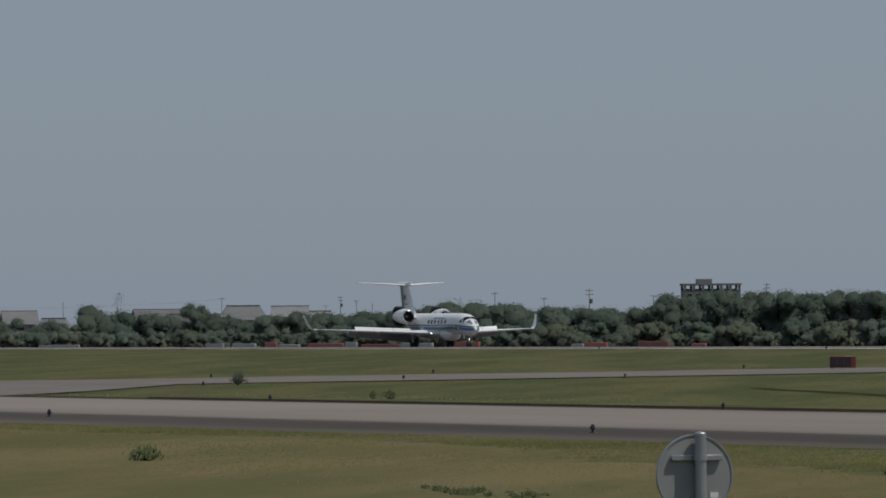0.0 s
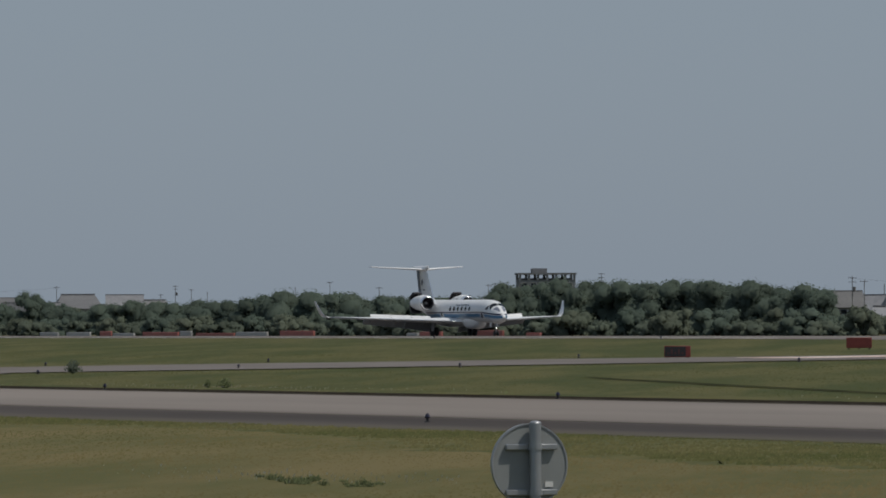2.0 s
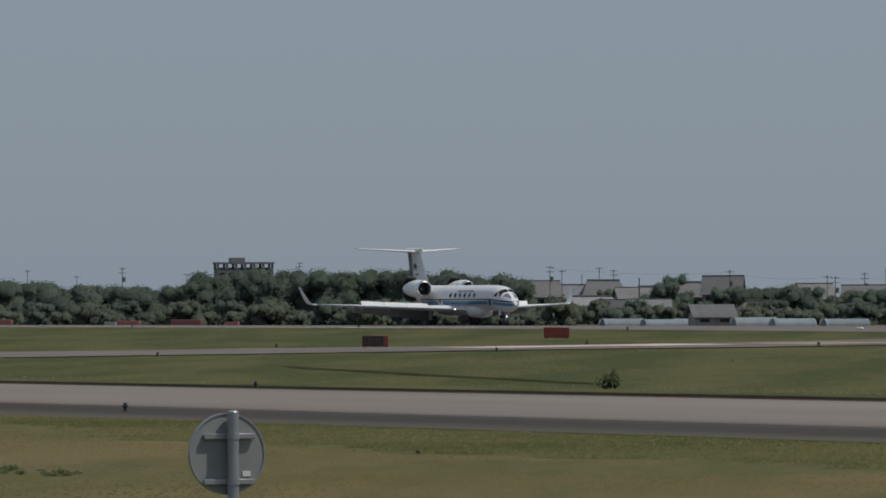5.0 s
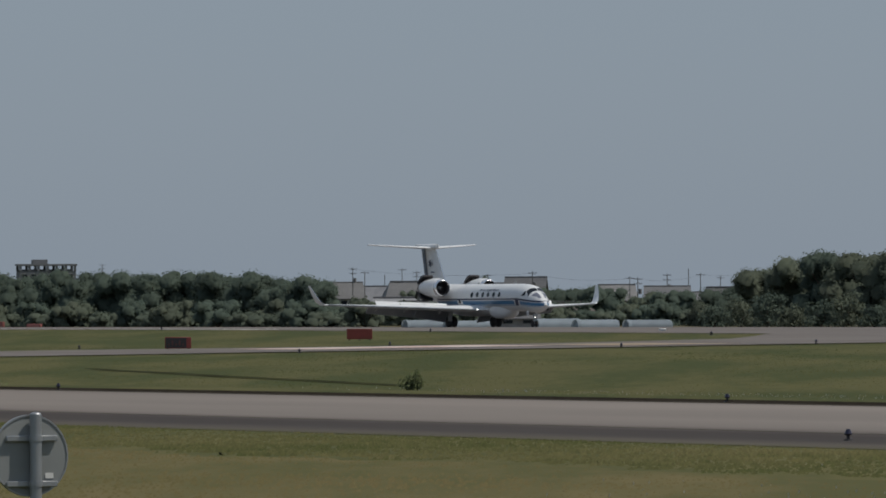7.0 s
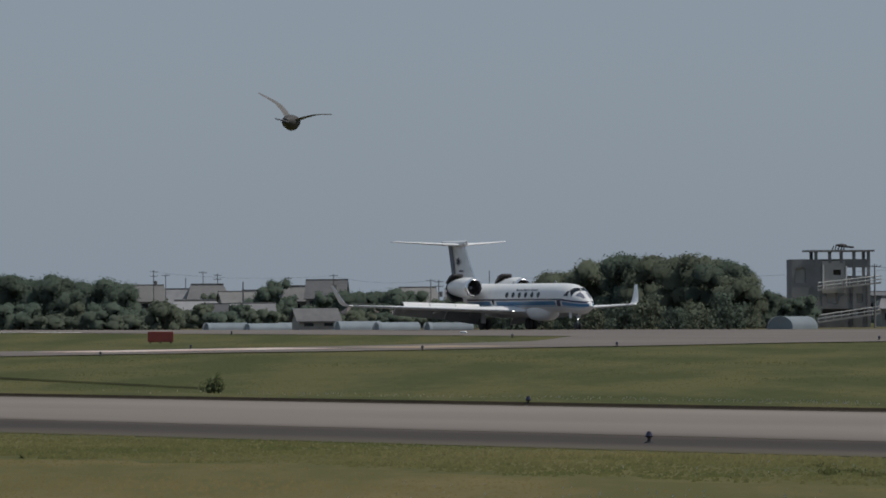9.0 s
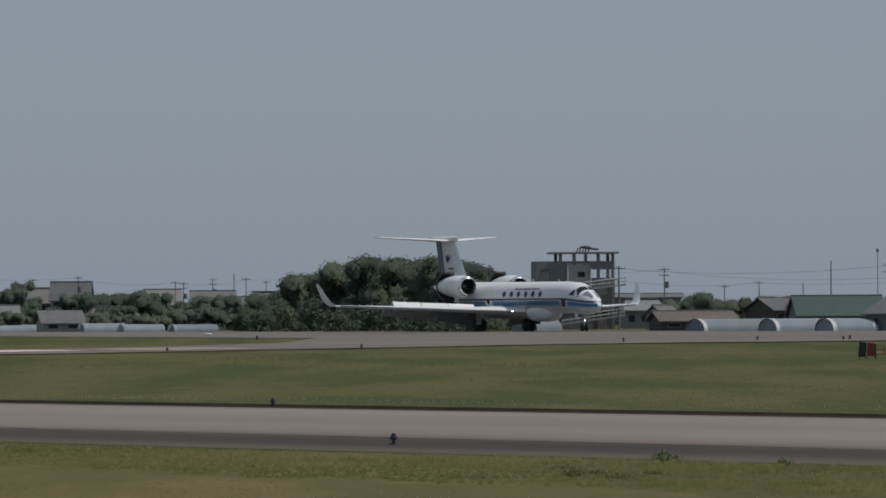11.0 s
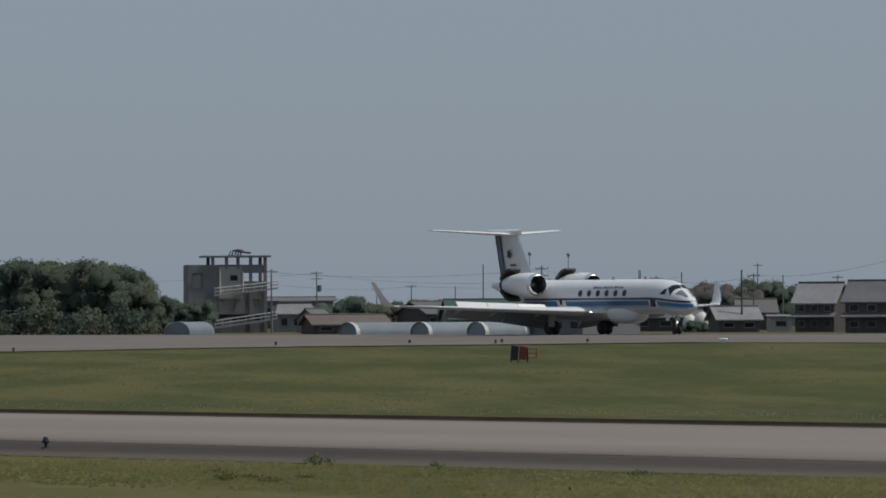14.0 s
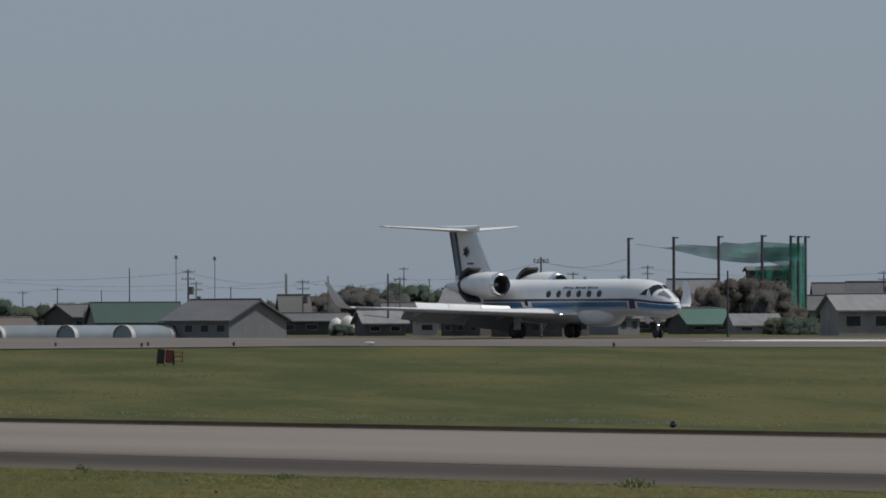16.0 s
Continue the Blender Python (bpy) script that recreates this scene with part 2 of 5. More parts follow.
NET = net_material()


# ---- mesh tools ----
def link_bm(name, bm, material, smooth=True):
    me = bpy.data.meshes.new(name)
    bm.to_mesh(me)
    bm.free()
    me.materials.append(material)
    if smooth:
        for p in me.polygons:
            p.use_smooth = True
        me.set_sharp_from_angle(angle=radians(38))
    return new(name, me)


def part(name, bm, material, parent, label="", smooth=True):
    ob = link_bm(name, bm, material, smooth)
    ob.parent = parent
    if label:
        tagged(ob, label)
    return ob


def thing(name, label, category, m=None, group="", kind=""):
    ob = new(name)
    ob.empty_display_size = 0.5
    if m is not None:
        ob.matrix_world = m
    return tagged(ob, label, category, group, kind)


def raw(name, verts, faces, material, parent=None, smooth=False, normals=None):
    me = bpy.data.meshes.new(name)
    me.from_pydata(verts, [], faces)
    me.materials.append(material)
    if smooth or normals is not None:
        me.polygons.foreach_set("use_smooth", [True] * len(me.polygons))
    if normals is not None:
        me.normals_split_custom_set_from_vertices(normals)
    ob = new(name, me)
    ob.parent = parent
    return ob


def box(bm, x0, x1, y0, y1, z0, z1, bevel=0.0, m=None):
    r = bmesh.ops.create_cube(bm, size=1)
    mm = Matrix.Translation(((x0 + x1) / 2, (y0 + y1) / 2, (z0 + z1) / 2)) @ Matrix.Diagonal((x1 - x0, y1 - y0, z1 - z0, 1))
    bmesh.ops.transform(bm, matrix=(m @ mm) if m is not None else mm, verts=r["verts"])
    if bevel:
        es = list({e for v in r["verts"] for e in v.link_edges})
        bmesh.ops.bevel(bm, geom=es, offset=bevel, segments=1, affect="EDGES")
    return bm


def rod(bm, a, b, r0, r1=None, n=10):
    a, b = Vector(a), Vector(b)
    r = bmesh.ops.create_cone(bm, cap_ends=True, segments=n, radius1=r0, radius2=r0 if r1 is None else r1, depth=(b - a).length)
    q = (b - a).to_track_quat("Z", "Y").to_matrix().to_4x4()
    bmesh.ops.transform(bm, matrix=Matrix.Translation((a + b) / 2) @ q, verts=r["verts"])
    return bm


def ball(bm, c, r, sub=2):
    s = bmesh.ops.create_icosphere(bm, subdivisions=sub, radius=1)
    r = r if isinstance(r, tuple) else (r, r, r)
    bmesh.ops.transform(bm, matrix=Matrix.Translation(c) @ Matrix.Diagonal((*r, 1)), verts=s["verts"])
    return bm


def loft(rings, closed=True, caps=True):
    bm = bmesh.new()
    rows = [[bm.verts.new(p) for p in ring] for ring in rings]
    n = len(rows[0])
    for a, b in zip(rows, rows[1:]):
        for i in range(n if closed else n - 1):
            j = (i + 1) % n
            bm.faces.new((a[i], a[j], b[j], b[i]))
    if caps and closed:
        bm.faces.new(rows[0])
        bm.faces.new(rows[-1])
    bmesh.ops.recalc_face_normals(bm, faces=bm.faces)
    return bm


def B():
    return bmesh.new()


def spot(az, y):
    """Ground place at cross distance y on the bearing az (degrees left of +y)."""
    return -y * math.tan(radians(az)), y


# ---- ground, runway, taxiways ----
def smooth_step(a, b, v):
    t = min(1.0, max(0.0, (v - a) / (b - a)))
    return t * t * (3 - 2 * t)


def ground_z(x, y):
    edge = 1.5 + 0.27 * smooth_step(-470, -640, x)
    ys = (-5000, 118, 238, 273.5, 310, 400, 5000)
    zs = (0, 0, edge, 1.8, 1.55, 1.0, 1.0)
    z = float(np.interp(y, ys, zs))
    if 20 < y < 230 and not (80 < y < 119):
        amp = 0.05 * min(1, (80 - y) / 20 if y <= 80 else (y - 119) / 20)
        z += amp * noise.noise((x * 0.04, y * 0.06, 0.0))
    return z


def far_edge(x):
    return 121.9 + 0.0395 * max(-620.0, min(40.0, x))


def mid_edge(x):
    return 92.3 + 0.0255 * max(-620.0, min(40.0, x))


def near_edge(x):
    return 85.2 + 0.042 * max(-620.0, min(40.0, x))


def strip(name, xs, a, b, lift, material, n=4):
    """A paved strip along x between two edges given as functions of x."""
    verts, faces = [], []
    for x in xs:
        for k in range(n + 1):
            y = a(x) + (b(x) - a(x)) * k / n
            verts.append((x, y, ground_z(x, y) + lift))
    for i in range(len(xs) - 1):
        for k in range(n):
            p = i * (n + 1) + k
            faces.append((p, p + n + 1, p + n + 2, p + 1))
    ob = raw(name, verts, faces, material, smooth=True)
    across = ob.data.attributes.new("across", "FLOAT", "POINT")
    across.data.foreach_set("value", [k / n for _ in xs for k in range(n + 1)])
    return ob


def sheet(name, xs, ys, lift, material, inside=None):
    verts, faces, idx = [], [], {}
    for i, x in enumerate(xs):
        for j, y in enumerate(ys):
            idx[i, j] = len(verts)
            verts.append((x, y, ground_z(x, y) + lift))
    for i in range(len(xs) - 1):
        for j in range(len(ys) - 1):
            faces.append((idx[i, j], idx[i + 1, j], idx[i + 1, j + 1], idx[i, j + 1]))
    return raw(name, verts, faces, material, smooth=True)


XS = [-4800, -3500, -2500, -1800, -1400, -1100] + list(range(-960, 120, 12)) + [200, 400, 900, 2000, 4800]
YS = [-4800, -2000, -800, -300, -100, -30, 0, 20] + list(range(26, 80, 6)) + [80, 97.5, 115.5, 118, 122] + list(range(130, 238, 9)) + [238, 250, 262, 273.5, 285, 297, 310, 330, 360, 400, 480, 600, 900, 1500, 2500, 4800]
ground = sheet("ground", XS, YS, 0.0, GRASS)
tagged(ground, "airfield grass, green and partly dried", "ground", kind="structure")
FARDRY = mat("dry_far_verge", (0.115, 0.098, 0.055), (0.080, 0.074, 0.040), 0.5, 0.95, bump=0.4, world_space=True, spec=0.1)
far_verge = sheet("far_verge", [x for x in XS if -1900 < x < 950], [310.5, 330, 360, 400, 480], 0.02, FARDRY)
tagged(far_verge, "dry grass strip beyond the runway", "grass", kind="structure")
XR = [x for x in XS if -1900 < x < 950]
near_field = sheet("verge", [x for x in XS if -1000 < x < 120], [20] + list(range(26, 80, 6)) + [79], 0.02, DRY)
tagged(near_field, "dry yellowed grass verge beside the taxiway", "grass", kind="structure")


def fringe_depth(x):
    return 6.0 + 13.0 * smooth_step(-225, -165, x) + 4.0 * noise.noise((x * 0.05, 0, 3)) + 2.5 * noise.noise((x * 0.3, 0, 5))


taxiway = strip("taxiway", XR, mid_edge, far_edge, 0.05, CONCRETE, 10)
tagged(taxiway, "pale worn concrete taxiway", "taxiway", kind="structure")
fringe = strip("green_fringe", [-340 + 1.5 * k for k in range(200)], lambda x: near_edge(x) - fringe_depth(x), near_edge, 0.03, FRINGE_GROUND, 4)
for v in list(fringe.data.vertices)[::5]:
    v.co.z -= 0.05
tagged(fringe, "green grass fringe beside the taxiway shoulder", "grass", kind="structure")
shoulder = strip("taxiway_shoulder", XR, near_edge, mid_edge, 0.04, ASPHALT, 10)
tagged(shoulder, "dark asphalt taxiway shoulder", "pavement", kind="structure")
soil = strip("soil_strip", XR, far_edge, lambda x: far_edge(x) + 3.4, 0.045, DIRT, 2)
tagged(soil, "bare soil strip along the taxiway edge", "soil", kind="structure")


def bank(name, xs, offs, material):
    """A low grass bank along the taxiway: rows of (distance past the edge, rise)."""
    verts, faces = [], []
    for x in xs:
        for o, r in offs:
            y = far_edge(x) + o
            verts.append((x, y, ground_z(x, y) + r))
    n = len(offs)
    for i in range(len(xs) - 1):
        for k in range(n - 1):
            p = i * n + k
            faces.append((p, p + n, p + n + 1, p + 1))
    return raw(name, verts, faces, material, smooth=True)


XB = [x for x in XS if -385 <= x < 120]
tagged(bank("soil_step", XB, ((1.9, 0.03), (2.05, 0.13)), DIRT), "low cut soil edge of the grass bank", "soil", kind="structure")
tagged(bank("grass_bank", XB, ((2.05, 0.13), (3.5, 0.16), (6.0, 0.12), (11.0, 0.0)), GRASS), "low grass bank beside the taxiway", "grass", kind="structure")
runway = sheet("runway", XR, [238, 250, 262, 273.5, 285, 297, 309], 0.03, RUNWAY_M)
tagged(runway, "grey-brown asphalt runway", "runway", kind="structure")


def ribbon(name, left, right, lift, material, n=24):
    """A paved ribbon between two polylines of (x, y)."""
    def along(pts, t):
        k = t * (len(pts) - 1)
        i = min(int(k), len(pts) - 2)
        u = k - i
        return pts[i][0] * (1 - u) + pts[i + 1][0] * u, pts[i][1] * (1 - u) + pts[i + 1][1] * u
    verts, faces = [], []
    for k in range(n + 1):
        a, b = along(left, k / n), along(right, k / n)
        for u in (0, 0.25, 0.5, 0.75, 1):
            x, y = a[0] * (1 - u) + b[0] * u, a[1] * (1 - u) + b[1] * u
            verts.append((x, y, ground_z(x, y) + lift))
    for k in range(n):
        for i in range(4):
            p = k * 5 + i
            faces.append((p, p + 1, p + 6, p + 5))
    return raw(name, verts, faces, material, smooth=True)


exit_way = ribbon("connecting_taxiway", [(-575, 98.4), (-516, 134), (-494, 158), (-477, 183), (-463, 199), (-468, 220), (-500, 238.5)],
                  [(-405, 105.2), (-466, 134), (-455, 150), (-445, 171), (-434, 190), (-425, 218), (-395, 238.5)], 0.055, RUNWAY_M)
tagged(exit_way, "worn connecting taxiway crossing the grass to the runway", "taxiway", kind="structure")
red_mark = ribbon("red_paint_patch", [(-469, 184), (-463, 191), (-459, 197)], [(-455, 184), (-448, 191), (-446, 197)], 0.075, REDPAINT, 8)
tagged(red_mark, "faded red and white paint on the connecting taxiway", "road marking", kind="structure")
yellow_mark = ribbon("yellow_paint_patch", [(-456, 199), (-454, 207)], [(-440, 199), (-438, 207)], 0.075, YELLOWPAINT, 6)
tagged(yellow_mark, "faded ochre paint on the connecting taxiway", "road marking", kind="structure")
side_line = sheet("runway_side_stripe", [x for x in XS if -1120 < x < -590], [239.0, 240.3], 0.06, LINE)
tagged(side_line, "thin white stripe along the runway edge", "road marking", kind="structure")
edge_line = sheet("runway_edge_line", [-389, -380, -360, -340, -330], [258.0, 261, 264.5], 0.06, LINE)
tagged(edge_line, "broad white painted block on the runway", "road marking", kind="structure")


def blades(name, n, xr, yr, size, material, label, keep=None, seed=1, lift=0.0):
    rnd = np.random.default_rng(seed)
    x, y = rnd.uniform(*xr, n), rnd.uniform(*yr, n)
    verts, faces = [], []
    for px, py in zip(x, y):
        if keep and not keep(px, py):
            continue
        z = ground_z(px, py) + lift
        h = size * rnd.uniform(0.5, 1.5) * (0.7 + 0.8 * max(0.0, noise.noise((px * 0.05, py * 0.12, 7.0)) + 0.3))
        for _ in range(3):
            a = 1.134 + rnd.normal(0, 0.45)
            w = h * rnd.uniform(0.4, 1.3)
            # blades face the camera, leant back towards the runway so lit sides show
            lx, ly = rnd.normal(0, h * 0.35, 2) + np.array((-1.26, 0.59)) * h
            dx, dy = math.cos(a) * w, math.sin(a) * w
            k = len(verts)
            verts += [(px - dx, py - dy, z - 0.02), (px + dx, py + dy, z - 0.02), (px + lx + dx * 0.2, py + ly + dy * 0.2, z + h)]
            faces.append((k, k + 1, k + 2))
    ob = raw(name, verts, faces, material, normals=[(0.0, 0.0, 1.0)] * len(verts))
    return tagged(ob, label, "grass", kind="stuff")


def off_paving(x, y):
    if near_edge(x) - 0.4 < y < far_edge(x) + 3.0 or y > 237:
        return False
    if y > 118:
        c = np.interp(y, (118, 134, 160, 190, 218, 238), (-480, -491, -474, -448, -447, -447))
        w = np.interp(y, (118, 134, 160, 190, 218, 238), (70, 26, 21, 17, 22, 52))
        if abs(x - c) < w:
            return False
    bearing = math.degrees(math.atan2(-x, y))
    return 54.3 < bearing < 76.3


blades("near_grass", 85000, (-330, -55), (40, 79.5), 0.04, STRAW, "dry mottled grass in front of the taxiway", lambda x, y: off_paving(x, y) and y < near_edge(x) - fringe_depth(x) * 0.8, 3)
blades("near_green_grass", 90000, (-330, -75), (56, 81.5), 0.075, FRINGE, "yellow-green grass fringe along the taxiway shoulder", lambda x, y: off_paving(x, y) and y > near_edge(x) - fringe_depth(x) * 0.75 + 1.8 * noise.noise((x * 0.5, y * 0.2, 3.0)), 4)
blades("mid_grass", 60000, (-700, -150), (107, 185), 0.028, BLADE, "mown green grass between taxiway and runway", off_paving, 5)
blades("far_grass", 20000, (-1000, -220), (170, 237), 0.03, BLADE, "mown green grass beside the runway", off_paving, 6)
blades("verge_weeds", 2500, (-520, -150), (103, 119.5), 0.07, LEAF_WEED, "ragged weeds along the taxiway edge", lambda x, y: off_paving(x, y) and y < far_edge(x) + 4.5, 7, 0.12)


# ---- trees and shrubs ----
def crown_mesh(w, h, base, n, leaf, seed, flat=1.0):
    """Many small leaf clumps on the outside of uneven lobes, with a ragged outline."""
    rnd = np.random.default_rng(seed)
    lobes = []
    for k in range(38):
        a = rnd.uniform(0, 6.283)
        rr = rnd.uniform(0.0, 0.80) ** 0.8 * w / 2
        up = rnd.uniform(0.10, 0.80)
        if k >= 33:
            # skirts that hang to the ground
            a, rr, up = k * 1.257 + 0.4 * rnd.random(), 0.62 * w / 2, 0.06
        r = (0.13 + 0.11 * rnd.random()) * w * (1.05 - 0.4 * abs(up - 0.4))
        lobes.append((rr * math.cos(a), rr * math.sin(a) * flat, base + (h - base) * up, r))
    L = np.array(lobes)[rnd.integers(len(lobes), size=n)]
    top = max(l[2] + l[3] * 0.8 for l in lobes)

    def unit(v):
        return v / np.linalg.norm(v, axis=1, keepdims=True)
    d = unit(rnd.normal(0, 1, (n, 3)))
    rad = L[:, 3:4] * rnd.uniform(0.66, 1.10, (n, 1))
    p = L[:, :3] + d * rad * np.array((1, flat, 0.8))
    p[:, 2] = base + 0.03 * h + np.abs(p[:, 2] - base) / (top - base) * (h - base)
    nrm = unit(d + rnd.normal(0, 0.35, (n, 3)))
    t = unit(np.cross(nrm, (0.3, 0.2, 1.0)))
    b = np.cross(nrm, t)
    s = leaf * rnd.uniform(0.6, 1.5, (n, 1))
    q = rnd.uniform(0.6, 1.3, (4, n, 1))
    verts = np.stack((p + t * s * q[0], p + b * s * q[1], p - t * s * q[2], p - b * s * q[3]), 1).reshape(-1, 3).tolist()
    faces = np.arange(4 * n).reshape(n, 4).tolist()
    soft = unit(d * 0.65 + nrm * 0.10 + np.array((0, 0, 0.62)))
    normals = np.repeat(soft, 4, axis=0).tolist()
    if n > 1000:
        # dense inner foliage: an uneven mass inside every lobe, below the outer leaves
        for cx, cy, cz, r in lobes:
            k0 = len(verts)
            for i in range(6):
                for j in range(9):
                    th, ph = math.pi * (i + 0.5) / 6, 2 * math.pi * j / 9
                    q = (math.sin(th) * math.cos(ph), math.sin(th) * math.sin(ph), math.cos(th))
                    rr = r * (0.70 + 0.18 * rnd.uniform(-1, 1))
                    z = abs(cz + q[2] * rr * 0.8 - base)
                    verts.append((cx + q[0] * rr, cy + q[1] * rr * flat, base + 0.03 * h + z / (top - base) * (h - base)))
                    normals.append(tuple(Vector((q[0] * 0.65, q[1] * 0.65, q[2] * 0.65 + 0.62)).normalized()))
            for i in range(5):
                for j in range(9):
                    a, b_ = k0 + i * 9 + j, k0 + i * 9 + (j + 1) % 9
                    faces.append((a, a + 9, b_ + 9, b_))
            faces.append(tuple(range(k0, k0 + 9)))
            faces.append(tuple(range(k0 + 53, k0 + 44, -1)))
    return verts, faces, normals


def tree(az, y, w, h, material=None, seed=1, label="broad dark green tree behind the runway", n=7500, z0=1.0, name="tree"):
    x, y = spot(az, y)
    t = thing(name, label, name, pose(x, y, z0), group="trees behind the runway")
    bm = B()
    rod(bm, (0, 0, -0.3), (0.1, 0, h * 0.45), 0.05 * h * 0.6, 0.03 * h * 0.6, 8)
    rnd = random.Random(seed)
    for k in range(4):
        a = k * 1.6 + rnd.random()
        rod(bm, (0.08, 0, h * (0.25 + 0.05 * k)), (math.cos(a) * w * 0.3, math.sin(a) * w * 0.3, h * (0.55 + 0.06 * k)), 0.018 * h, 0.006 * h, 6)
    part("trunk", bm, BARK, t)
    v, f, nn = crown_mesh(w * 1.24, h * 1.02, 0.0, int(n * 1.55), 0.0055 * math.sqrt(w * h) + 0.070, seed)
    raw("crown", v, f, material or LEAF, t, normals=nn)
    return t


def shrub(az, y, w, h, material=None, seed=1, label="pale green shrub at the foot of the trees", z0=1.0, n=1500, group="shrubs", leaf=None):
    x, y = spot(az, y)
    t = thing("shrub", label, "shrub", pose(x, y, z0), group=group)
    bm = B()
    for k in range(5):
        a = k * 1.3 + seed
        rod(bm, (0, 0, -0.1), (math.cos(a) * w * 0.25, math.sin(a) * w * 0.25, h * 0.6), 0.02 * h, 0.008 * h, 5)
    part("stem", bm, BARK, t)
    v, f, nn = crown_mesh(w, h, 0.0, n, leaf or (0.015 * math.sqrt(w * h) + 0.08), seed)
    raw("foliage", v, f, material or LEAF_PALE, t, normals=nn)
    return t


TREES = [
    (75.3, 440, 9, 6.5), (74.95, 450, 9, 6.0), (74.50, 430, 12.5, 8.9), (74.15, 440, 9, 7.2), (73.79, 520, 8, 10.1), (73.55, 440, 9, 6.0), (73.30, 440, 9, 6.4),
    (73.05, 430, 8, 6.9), (72.75, 460, 11, 7.0), (72.45, 450, 11, 7.0), (72.15, 440, 10, 7.2), (71.88, 430, 11.3, 8.3),
    (71.62, 440, 9, 7.8), (71.42, 430, 9, 7.5), (71.18, 440, 9, 7.0), (70.95, 430, 9.5, 6.9), (70.70, 430, 9, 6.6), (70.47, 430, 9, 6.7), (70.20, 430, 8.5, 8.7),
    (69.95, 440, 9, 9.1), (69.70, 430, 9.2, 9.3), (69.42, 435, 8.8, 8.9), (69.14, 430, 8.9, 8.8), (68.86, 436, 8.7, 8.7),
    (68.62, 430, 8.2, 8.4), (68.35, 430, 8.4, 8.4), (68.10, 432, 8.0, 7.7), (67.90, 430, 5.5, 6.6),
]
for i, (az, y, w, h) in enumerate(TREES):
    tree(az, y, w, h, LEAF, 100 + i)
for i, (az, y, w, h) in enumerate(TREES[8:-1]):
    tree(az - 0.13, y + 14, w * 0.95, h * (0.93 + 0.05 * math.sin(i * 2.1)), LEAF, 150 + i, "broad dark green tree in the second row of the wood", 5000)
MOUND = [
    (65.02, 436, 4.5, 3.6), (64.85, 436, 6.5, 5.3), (64.62, 434, 7.2, 7.5), (64.36, 432, 8.0, 8.9), (64.10, 430, 8.2, 9.5), (63.84, 432, 8.0, 9.4),
    (63.60, 430, 8.0, 9.3), (63.40, 431, 7.0, 8.3), (63.26, 430, 5.2, 6.6),
]
for i, (az, y, w, h) in enumerate(MOUND):
    tree(az, y, w, h, LEAF if i % 3 == 1 else LEAF_WARM, 200 + i, "dense rounded broadleaf tree in a dark green clump", 7500)
for i, (az, y, w, h) in enumerate(MOUND[2:-1]):
    tree(az - 0.12, y + 12, w, h * 0.95, (LEAF, LEAF_WARM)[i % 2], 220 + i, "dense rounded broadleaf tree at the back of the clump", 5000)
for i in range(9):
    shrub(64.95 - 0.2 * i, 422, 5.0, 3.0 + 0.8 * (i % 3), (LEAF, LEAF_WARM)[i % 2], 240 + i, "low dark bush in front of the tree clump", n=1000)
FAR_TREES = [(67.55, 470, 7, 3.4), (66.78, 500, 5.2, 7.9), (66.1, 520, 9, 6.2), (65.8, 520, 8, 6.4), (65.4, 560, 9, 5.6), (61.66, 520, 5, 5.0), (61.35, 600, 8, 4.4),
             (59.0, 640, 8, 7.1), (58.75, 640, 7, 6.6), (57.6, 640, 6, 5.8), (57.4, 640, 6, 5.4), (55.85, 560, 5, 5.6), (55.75, 500, 4.5, 2.2), (55.62, 500, 4, 2.0), (59.6, 640, 8, 4.6),
             (60.9, 640, 9, 4.8), (61.1, 640, 8, 5.2), (62.4, 640, 8, 4.5), (57.9, 660, 10, 5.0), (55.3, 660, 9, 5.0), (63.0, 640, 10, 5.0)]
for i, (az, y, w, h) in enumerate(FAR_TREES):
    tree(az, y, w, h, LEAF_GREY if y == 640 or az == 55.85 else LEAF if i % 4 else LEAF_WARM, 300 + i, "bare tree, haze-grey in tone, among the houses" if y == 640 or az == 55.85 else "leafy garden tree among the houses", 3200)
for i, (az, y, w, h) in enumerate([(56.62, 610, 6, 5.6), (56.46, 605, 6, 6.0), (56.30, 590, 6, 6.3), (56.14, 590, 6, 6.9), (56.0, 580, 5.5, 7.3), (55.88, 575, 5.5, 6.8), (55.74, 580, 5, 5.6), (57.05, 640, 5, 6.9), (58.66, 660, 7, 7.9), (58.48, 660, 7, 7.6), (58.9, 650, 8, 7.4), (59.2, 650, 8, 6.6)]):
    tree(az, y, w, h, LEAF if y == 660 or az == 57.05 else LEAF_BROWN, 360 + i, "leafy tree behind the farmhouses" if y == 660 or az == 57.05 else "bare brownish tree among the houses", 3000)
for i, (az, y, w, h) in enumerate([(62.97, 440, 4.6, 4.8), (62.80, 440, 3.6, 4.2), (63.10, 445, 3.5, 3.4)]):
    tree(az, y, w, h, LEAF, 370 + i, "dark bushy tree beside the concrete tower", 3000)
tree(74.40, 560, 4.5, 14.0, LEAF_PALE, 340, "tall sparse tree rising above the roofs", 260)
for i in range(44):
    az = 75.2 - 7.6 * (i / 43) + 0.05 * math.sin(i * 5.1)
    shrub(az, 416 + 3 * math.sin(i * 2.3), 6.5 + 1.5 * math.sin(i * 1.7), 3.4 + 0.9 * math.sin(i * 3.1), (LEAF_PALE, LEAF, LEAF_PALE, LEAF_WARM)[i % 4], 400 + i)
rg = random.Random(31)
